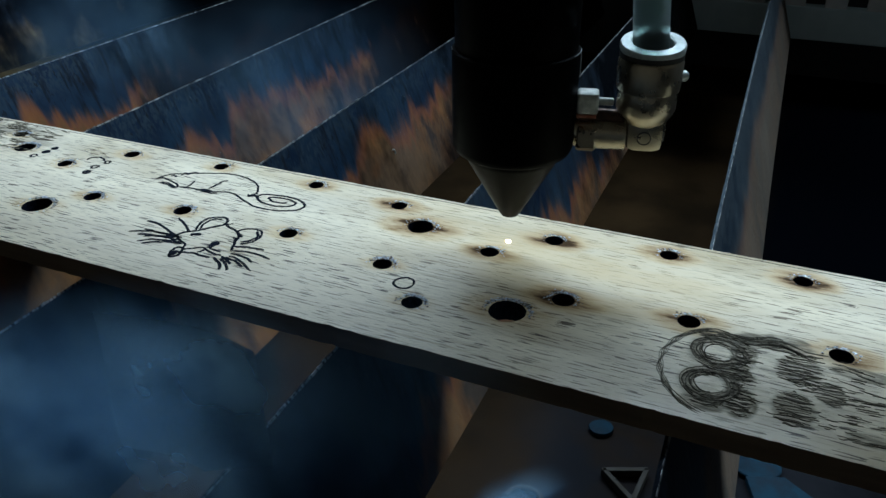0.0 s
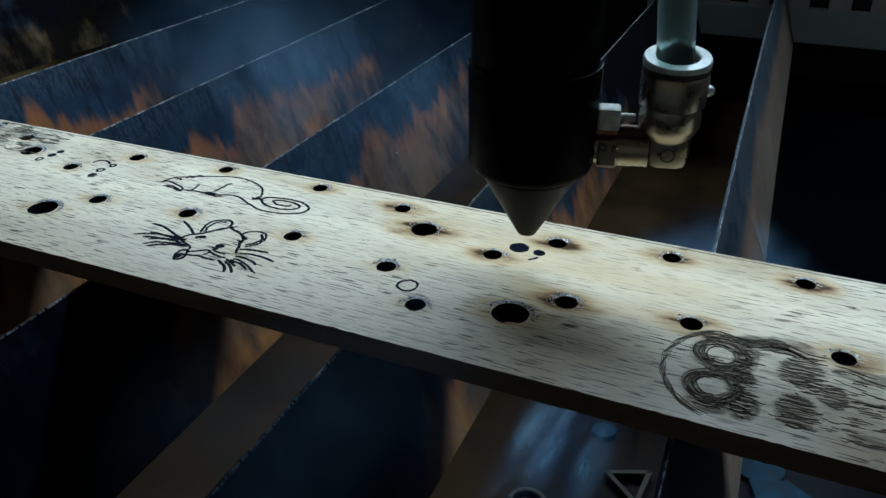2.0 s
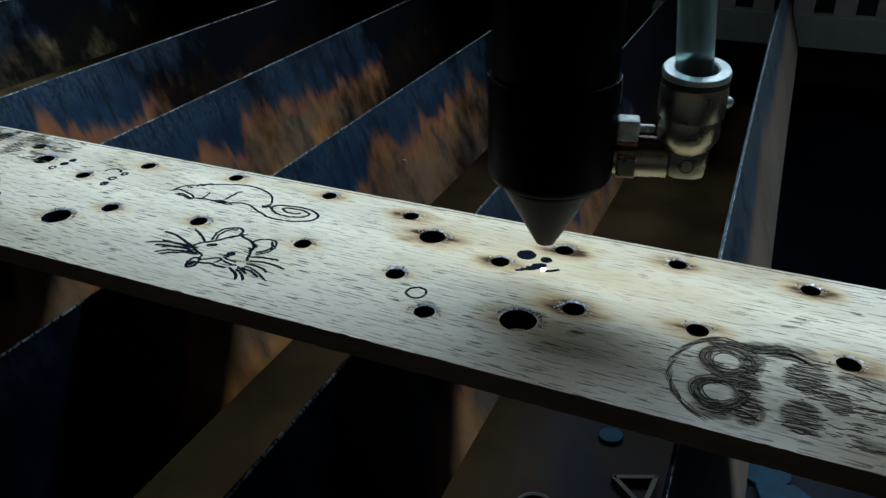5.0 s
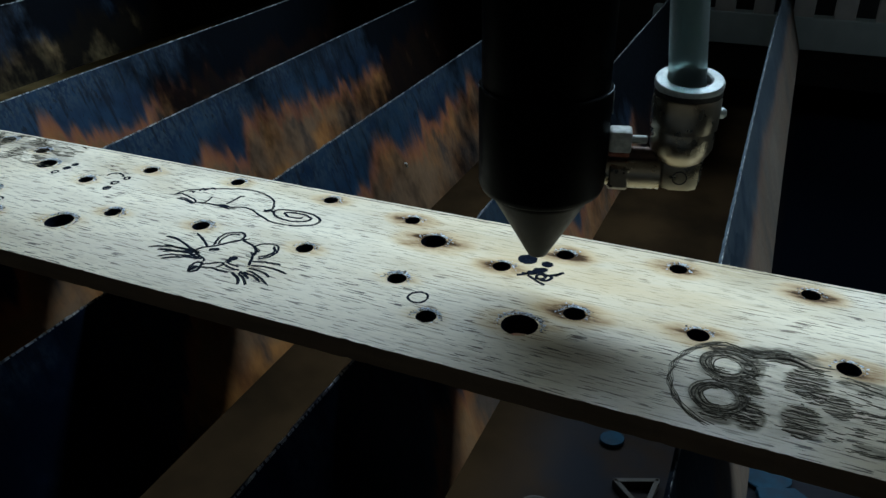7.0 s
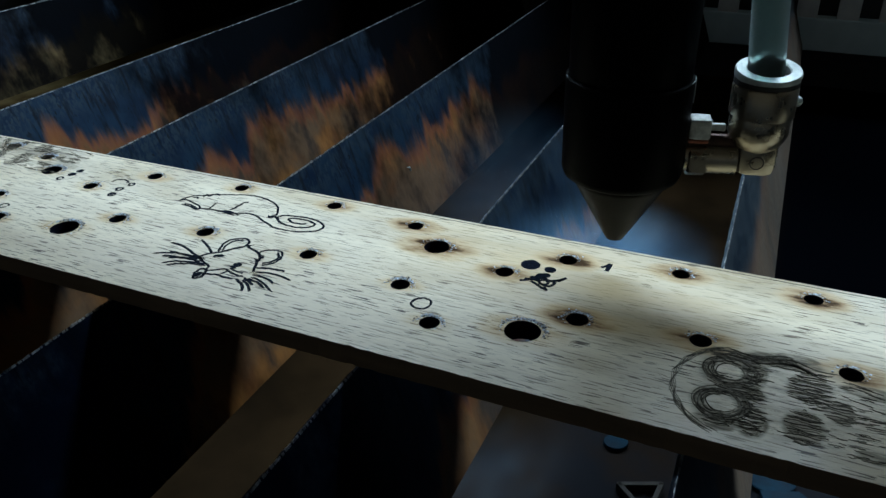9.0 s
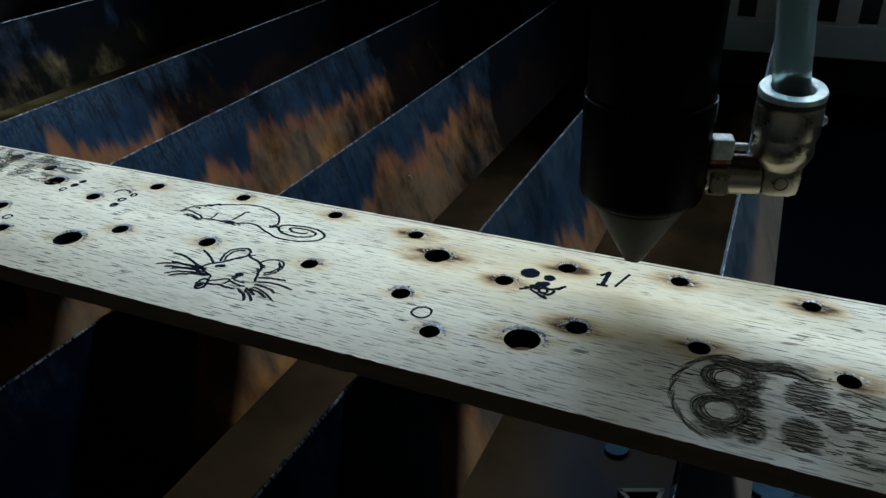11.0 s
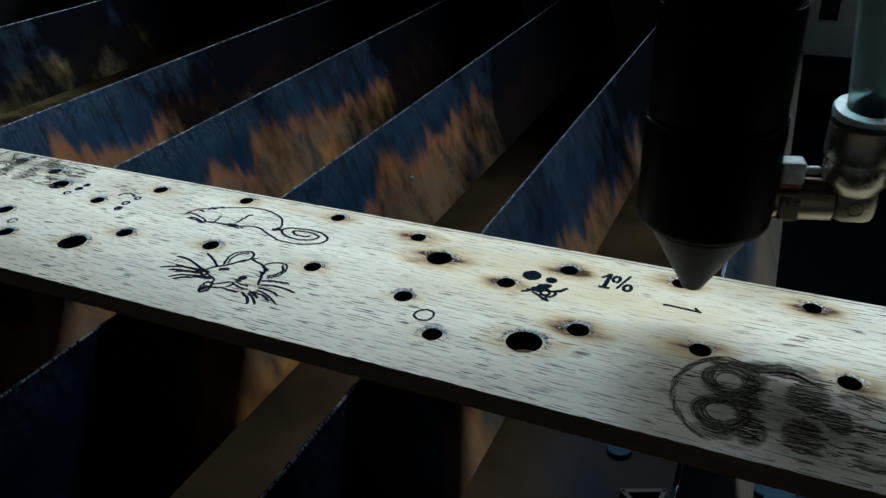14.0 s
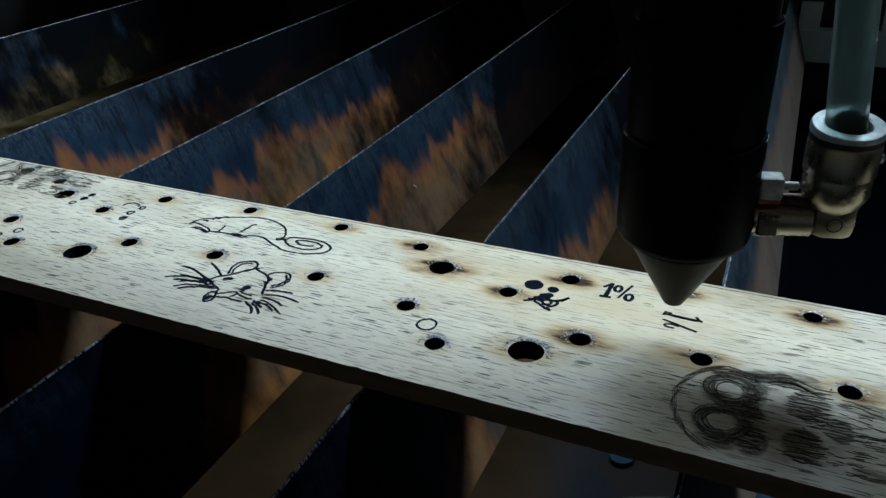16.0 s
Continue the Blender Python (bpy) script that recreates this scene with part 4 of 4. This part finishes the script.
def hose_pipe(points, outer, inner):
    """A pipe wall with thickness, open at both ends."""
    a, b = tube_along(points, outer, 28), tube_along(points, inner, 28)
    for bm in (a, b):
        bmesh.ops.delete(bm, geom=[f for f in bm.faces if len(f.verts) > 4], context="FACES_ONLY")
    bmesh.ops.reverse_faces(b, faces=b.faces[:])
    me = bpy.data.meshes.new("pipe_wall")
    b.to_mesh(me)
    b.free()
    a.from_mesh(me)
    bpy.data.meshes.remove(me)
    return a


# pale metal for the highlight arcs and the bright line on the head
BRIGHT_METAL = plain("bright_pale_metal", (0.16, 0.19, 0.20), (0.42, 0.46, 0.46), 500, 0.4, 0.4)


def glowing_spot():
    bm = bmesh.new()
    bmesh.ops.create_icosphere(bm, subdivisions=2, radius=0.4 * MM, matrix=Matrix.Diagonal((1.25, 0.9, 0.5, 1)))
    for v in bm.verts:
        v.co *= 1 + 0.3 * noise.noise(v.co * 3000)
    return tagged(part("burning_spot", bm, SPARK, None, smooth=True), "white-hot burning spot under the laser beam", "spark")


def falling_sparks():
    """Two glowing threads that drop past the edge of the board."""
    made = []
    for points in (((-23.9, 78.5, 0.0), (-24.1, 78.5, -7.0), (-23.8, 78.5, -15.5)), ((-21.2, 78.5, -1.5), (-20.6, 78.5, -4.5), (-18.3, 78.5, -9.2), (-15.8, 78.5, -13.2))):
        ob = part("falling_spark", tube_along(points, 0.03, 6), EMBER)
        made.append(tagged(ob, "thin red glowing spark thread falling below the board", "spark", "falling sparks"))
    return made


# ---- smoke ----
def smoke_material(name, density):
    w = Nodes(name)
    pos = w.add("TexCoord").outputs["Object"]
    dist = w.add("VectorMath", {0: w.add("VectorMath", {0: pos, 1: (40, 48, 55)}, operation="MULTIPLY").outputs[0]}, operation="LENGTH").outputs["Value"]
    n = w.noise(w.coords((1, 1, 1), (0.3, 0.2, 0.5), 0.9), 38, 4, 0.58)
    wisp = w.ramp(n, 0.28, 0.78)
    fac = w.math("MULTIPLY", w.ramp(dist, 1.0, 0.1), w.math("MULTIPLY", wisp, density), True)
    white = w.mix(w.ramp(n, 0.3, 0.7), (0.08, 0.27, 0.58), (0.36, 0.66, 0.93))
    body = w.add("AddShader", {0: w.add("BsdfDiffuse", {"Color": white}).outputs[0], 1: w.add("BsdfTranslucent", {"Color": white}).outputs[0]})
    mixed = w.add("MixShader", {0: fac, 1: w.add("BsdfTransparent").outputs[0], 2: body.outputs[0]})
    w.put(w.t.nodes["Material Output"].inputs["Surface"], mixed.outputs[0])
    w.m.use_transparent_shadow = True
    return w.m


def smoke_puffs():
    """Drifting wisps, each of three billowed veils that hang one behind the other."""
    made, thick, mid, thin = [], smoke_material("blue_smoke", 0.62), smoke_material("loose_blue_smoke", 0.50), smoke_material("thin_blue_smoke", 0.085)
    veils = {thick: [], mid: [], thin: []}
    for mat, k in ((m, k) for m in veils for k in range(3)):
        bm = bmesh.new()
        bmesh.ops.create_grid(bm, x_segments=26, y_segments=26, size=1)
        for v in bm.verts:
            x, y = v.co.x * 0.026, v.co.y * 0.021
            v.co = Vector((x, 0.008 * (k - 1) + 0.004 * noise.noise((x * 40 + k * 5, y * 40, k)), y))
        me = bpy.data.meshes.new("veil")
        bm.to_mesh(me)
        bm.free()
        for p in me.polygons:
            p.use_smooth = True
        me.materials.append(mat)
        veils[mat].append(me)
    for size, way in DRIFT:
        puff = tagged(new("smoke_puff"), "thin blue smoke drifting up from the burnt board", "smoke", "drifting smoke")
        for me in veils[thin if size > 1.6 or 0.8 < size < 1 else mid if size > 1.3 or size < 0.8 else thick]:
            ob = new("veil", me)
            ob.parent, ob.scale = puff, (size, size, size)
        made.append(puff)
    return made


# where each wisp drifts: seconds and a pose, in millimetres and degrees
DRIFT = (
    # low in front of the board
    (0.62, ((0, -47, 34, 25, 10), (0.2, -50, 31, 26, 16), (0.4, -62, 26, 27, 24), (0.8, -100, 6, 30, 34), (1.2, -150, -40, 30, 40))),
    (0.7, ((0, -42, 39, 22, -20), (0.2, -44, 36, 23, -12), (0.4, -60, 28, 24, -5), (0.9, -98, 10, 28, 5), (1.3, -150, -40, 30, 10))),
    (0.9, ((0, -27, 43, 22, 0), (0.6, -26, 43, 22, 12), (1.4, -25, 44, 22, 22), (2.2, -27, 43, 22, 30), (3.0, -32, 42, 23, 36), (3.6, -90, 18, 30, 40), (4.2, -160, -40, 30, 40))),
    # under the board, where the beam comes through
    (0.75, ((0, -30, 106, -60, 30), (0.4, -46, 100, -36, 30), (0.7, -44, 100, -36, 34), (1.0, -34, 104, -38, 36), (1.5, -22, 106, -36, 40), (2.1, -26, 106, -37, 48), (2.7, -32, 108, -60, 54), (3.2, -36, 108, -120, 54))),
    # behind the board, by the nozzle
    (1.0, ((0, -30, 110, -110, 0), (0.4, -46, 136, -26, 0), (0.6, -34, 138, -12, 8), (1.0, -24, 142, -6, 14), (1.5, -18, 148, -12, 20), (1.8, -8, 158, -20, 26), (2.2, 10, 180, -90, 30), (2.8, 200, 240, -140, 30))),
    (1.25, ((0, -40, 110, -110, 0), (0.5, -54, 140, -16, -10), (0.8, -32, 146, -6, 0), (1.2, -24, 152, -4, 10), (1.7, -14, 166, -10, 20), (2.2, 10, 190, -70, 28), (2.8, 200, 250, -140, 30))),
    (1.5, ((0, -20, 120, -120, 0), (0.6, -40, 160, -40, 10), (1.0, -20, 170, -22, 12), (1.4, -10, 174, -24, 18), (1.8, 4, 182, -44, 24), (2.3, 30, 210, -95, 30), (3.0, 200, 260, -140, 30))),
    # over the far slats
    (2.2, ((0, -130, 190, -16, 0), (0.5, -112, 176, -6, 12), (1.0, -98, 172, -6, 18), (1.5, -88, 170, -6, 24), (2.0, -96, 174, -4, 28), (2.6, -112, 184, -6, 34), (3.1, -110, 190, -10, 40), (3.7, -60, 330, -50, 46), (4.2, 40, 560, -90, 46))),
    (1.9, ((0, -215, 200, -6, -20), (0.6, -180, 196, -6, -8), (1.3, -146, 194, -4, 4), (2.0, -156, 196, -4, 10), (2.7, -170, 220, -4, 14), (3.4, -300, 380, -30, 20), (4.0, -420, 620, -60, 20))),
    # the second burst
    (1.62, ((0, -52, 185, -130, 0), (7.9, -52, 185, -130, 0), (8.2, -52, 134, -24, 10), (8.3, -56, 138, -24, 16), (8.5, -58, 144, -16, 24), (8.8, -62, 156, -20, 30), (9.3, -60, 240, -40, 36), (10.2, -10, 360, -140, 40))),
    (1.32, ((0, -44, 185, -130, 0), (7.95, -44, 185, -130, 0), (8.25, -44, 132, -22, -6), (8.5, -42, 138, -20, 4), (9.0, -32, 142, -22, 10), (9.6, -24, 160, -50, 16), (10.4, -20, 200, -140, 20))),
    (0.85, ((0, -36, 108, -120, 0), (7.9, -36, 108, -120, 0), (8.2, -36, 108, -46, 20), (8.7, -38, 108, -46, 30), (9.2, -40, 108, -60, 40), (9.8, -40, 108, -120, 40))),
)


# ---- offcuts on the pan ----
def offcuts():
    rng = random.Random(3)
    for x, y, r, turn in ((-21.9, 141.6, 2.5, 30), (11.7, 143.3, 4.6, 10)):
        bm = lathe([(r * 0.95, 0), (r, 0.15), (r, 0.8), (r * 0.95, 1.0)], 28)
        for v in bm.verts:
            v.co.x *= 1.15
        ob = part("plastic_offcut", bm, BLUE_SCRAP, None, smooth=True)
        ob.matrix_world = pose(x * MM, y * MM, -0.06, 0, 0, turn)
        tagged(ob, "round blue plastic offcut lying on the dark pan", "offcut", "offcuts on the pan")
    bm = box(-7, 9, -11, 4, 0, 1.4, 0.2)
    bmesh.ops.bisect_plane(bm, geom=bm.verts[:] + bm.edges[:] + bm.faces[:], plane_co=(0.004, 0, 0), plane_no=(0.8, 0.6, 0), clear_outer=True)
    bmesh.ops.holes_fill(bm, edges=bm.edges[:])
    ob = part("plastic_offcut", bm, BLUE_SCRAP)
    ob.matrix_world = pose(0.0178, 0.137, -0.06, 0, 0, 20)
    tagged(ob, "cut blue plastic sheet lying on the dark pan", "offcut", "offcuts on the pan")
    ob = tagged(new("wood_offcut"), "triangular frame of cut wood lying on the pan", "offcut", "offcuts on the pan")
    ob.matrix_world = pose(-0.0128, 0.1275, -0.06, 0, 0, 24)
    corners = [Vector((-4.6, 2.6, 0)), Vector((4.4, 2.4, 0)), Vector((-0.4, -6.0, 0))]
    for a, b in zip(corners, corners[1:] + corners[:1]):
        bm = box(-0.4, (b - a).length + 0.4, -0.55, 0.55, 0, 2.0, 0.15)
        bm.transform(Matrix.Translation(a * MM) @ Matrix.Rotation(math.atan2(b.y - a.y, b.x - a.x), 4, "Z"))
        part("strip", bm, SCRAP_WOOD, ob)
    arc = [(-3.6 * math.cos(radians(a)), 3.2 * math.sin(radians(a)), 0.6) for a in range(0, 181, 15)]
    ob = part("wood_offcut", tube_along(arc, 0.6, 8), SCRAP_WOOD)
    ob.matrix_world = pose(-0.0315, 0.1145, -0.06, 0, 0, 10)
    tagged(ob, "curved strip of cut wood lying on the pan", "offcut", "offcuts on the pan")
    # a bright curl of swarf that clings to one blade
    curl = [(1.0 * math.cos(radians(a)) * (1 - a / 700), 0.3 * a / 360, 1.3 * math.sin(radians(a)) * (1 - a / 700)) for a in range(0, 300, 20)]
    ob = part("metal_chip", tube_along(curl, 0.16, 6), ZINC)
    ob.matrix_world = pose(-0.0966, 0.1874, -0.0215, 0, 20, 60)
    tagged(ob, "small bright curl of swarf clinging to a blade", "metal chip")


setting()
room()
support_rail()
bed_slats()
BOARD = wooden_board()
engravings(BOARD)
MARKS = fresh_marks(BOARD)
HEAD = laser_head()
SPOT = glowing_spot()
offcuts()
SPARKS = falling_sparks()
PUFFS = smoke_puffs()


# ---- what moves ----
def motions():
    track = [
        (0, pose(-0.0375, 0.1155, 0)),
        (0.1, pose(-0.0368, 0.1156, 0)),
        (0.2, pose(-0.0349, 0.1162, 0)),
        (0.3, pose(-0.0343, 0.1162, 0)),
        (0.4, pose(-0.0341, 0.1150, 0)),
        (0.5, pose(-0.0342, 0.1144, 0)),
        (0.6, pose(-0.0349, 0.1139, 0)),
        (0.7, pose(-0.0363, 0.1139, 0)),
        (0.8, pose(-0.0370, 0.1141, 0)),
        (0.9, pose(-0.0375, 0.1145, 0)),
        (1, pose(-0.0364, 0.1151, 0)),
        (1.1, pose(-0.0331, 0.1149, 0)),
        (1.2, pose(-0.0321, 0.1152, 0)),
        (1.3, pose(-0.0319, 0.1148, 0)),
        (1.4, pose(-0.0314, 0.1141, 0)),
        (1.5, pose(-0.0319, 0.1134, 0)),
        (1.6, pose(-0.0322, 0.1140, 0)),
        (1.7, pose(-0.0330, 0.1137, 0)),
        (1.8, pose(-0.0334, 0.1123, 0)),
        (1.9, pose(-0.0341, 0.1110, 0)),
        (2, pose(-0.0336, 0.1112, 0)),
        (2.2, pose(-0.0334, 0.1137, 0)),
        (2.4, pose(-0.0333, 0.1116, 0)),
        (2.5, pose(-0.0341, 0.1103, 0)),
        (2.6, pose(-0.0343, 0.1118, 0)),
        (2.8, pose(-0.0331, 0.1124, 0)),
        (3, pose(-0.0320, 0.1112, 0)),
        (3.2, pose(-0.0327, 0.1113, 0)),
        (3.4, pose(-0.0313, 0.1123, 0)),
        (3.5, pose(-0.0316, 0.1119, 0)),
        (3.6, pose(-0.0325, 0.1105, 0)),
        (3.8, pose(-0.0344, 0.1088, 0)),
        (4, pose(-0.0346, 0.1085, 0)),
        (4.2, pose(-0.0326, 0.1114, 0)),
        (4.5, pose(-0.0343, 0.1102, 0)),
        (4.8, pose(-0.0332, 0.1106, 0)),
        (5.1, pose(-0.0308, 0.1114, 0)),
        (5.4, pose(-0.0293, 0.1122, 0)),
        (5.7, pose(-0.0315, 0.1104, 0)),
        (6.0, pose(-0.0323, 0.1098, 0)),
        (6.3, pose(-0.0323, 0.1097, 0)),
        (6.4, pose(-0.0315, 0.1098, 0)),
        (6.5, pose(-0.0325, 0.1101, 0)),
        (6.6, pose(-0.0327, 0.1093, 0)),
        (6.8, pose(-0.0320, 0.1103, 0)),
        (7, pose(-0.0323, 0.1084, 0)),
        (7.2, pose(-0.0335, 0.1096, 0)),
        (7.4, pose(-0.0326, 0.1110, 0)),
        (7.5, pose(-0.0313, 0.1119, 0)),
        (7.6, pose(-0.0311, 0.1157, 0)),
        (7.8, pose(-0.0309, 0.1194, 0)),
        (8, pose(-0.0295, 0.1196, 0)),
        (8.2, pose(-0.0307, 0.1182, 0)),
        (8.3, pose(-0.0295, 0.1178, 0)),
        (8.4, pose(-0.0248, 0.1172, 0)),
        (8.5, pose(-0.0231, 0.1169, 0)),
        (8.6, pose(-0.0233, 0.1177, 0)),
        (8.8, pose(-0.0238, 0.1206, 0)),
        (9, pose(-0.0229, 0.1204, 0)),
        (9.2, pose(-0.0231, 0.1175, 0)),
        (9.6, pose(-0.0229, 0.1174, 0)),
        (9.9, pose(-0.0234, 0.1159, 0)),
        (10.2, pose(-0.0222, 0.1160, 0)),
        (10.5, pose(-0.0206, 0.1164, 0)),
        (10.8, pose(-0.0192, 0.1190, 0)),
        (11.05, pose(-0.0187, 0.1160, 0)),
        (11.3, pose(-0.0199, 0.1142, 0)),
        (11.5, pose(-0.0198, 0.1173, 0)),
        (11.6, pose(-0.0185, 0.1168, 0)),
        (11.8, pose(-0.0193, 0.1155, 0)),
        (12, pose(-0.0213, 0.1173, 0)),
        (12.2, pose(-0.0217, 0.1196, 0)),
        (12.4, pose(-0.0212, 0.1174, 0)),
        (12.5, pose(-0.0216, 0.1170, 0)),
        (12.6, pose(-0.0217, 0.1177, 0)),
        (12.8, pose(-0.0209, 0.1191, 0)),
        (13, pose(-0.0209, 0.1174, 0)),
        (13.1, pose(-0.0168, 0.1177, 0)),
        (13.2, pose(-0.0116, 0.1142, 0)),
        (13.3, pose(-0.0103, 0.1137, 0)),
        (13.4, pose(-0.0099, 0.1129, 0)),
        (13.5, pose(-0.0095, 0.1130, 0)),
        (13.6, pose(-0.0078, 0.1130, 0)),
        (13.7, pose(-0.0067, 0.1136, 0)),
        (13.8, pose(-0.0065, 0.1130, 0)),
        (13.9, pose(-0.0070, 0.1127, 0)),
        (14, pose(-0.0086, 0.1123, 0)),
        (14.1, pose(-0.0097, 0.1126, 0)),
        (14.2, pose(-0.0114, 0.1133, 0)),
        (14.3, pose(-0.0127, 0.1132, 0)),
        (14.4, pose(-0.0122, 0.1138, 0)),
        (14.5, pose(-0.0121, 0.1137, 0)),
        (14.6, pose(-0.0128, 0.1113, 0)),
        (14.8, pose(-0.0108, 0.1110, 0)),
        (15, pose(-0.0075, 0.1092, 0)),
        (15.2, pose(-0.0083, 0.1091, 0)),
        (15.4, pose(-0.0102, 0.1100, 0)),
        (15.5, pose(-0.0123, 0.1110, 0)),
        (15.6, pose(-0.0120, 0.1095, 0)),
        (15.8, pose(-0.0110, 0.1090, 0)),
        (16, pose(-0.0112, 0.1094, 0)),
    ]
    walk(HEAD, track)
    for t, ob in MARKS:
        low, up = pose(0, 0, -0.0006), pose(0, 0, 0)
        walk(ob, [(0, low), (max(t - 0.1, 0.02), low), (t, up), (16, up)])
    lit = ((-0.1, 0.92), (1.2, 1.62), (2.6, 4.05), (4.6, 5.9), (6.3, 6.4), (6.7, 6.9))
    rows = []
    for t, m in track:
        p = m.translation
        on = any(a <= t <= b for a, b in lit)
        rows.append((t, pose(p.x, p.y, 0.00012 if on else -0.0017)))
    walk(SPOT, rows)
    for ob in SPARKS:
        walk(ob, [(0, pose(0, 0.03, -0.13)), (3.3, pose(0, 0.03, -0.13)), (3.4, pose(0, 0, 0.004)), (3.5, pose(0, 0, 0)), (3.6, pose(0, 0, -0.02)), (3.7, pose(0, 0, -0.13)), (16, pose(0, 0, -0.13))])
    for puff, (size, way) in zip(PUFFS, DRIFT):
        rows = [(t, pose(x * MM, y * MM, z * MM, 0, 0, turn + 20)) for t, x, y, z, turn in way]
        walk(puff, rows + [(16, rows[-1][1])])


motions()
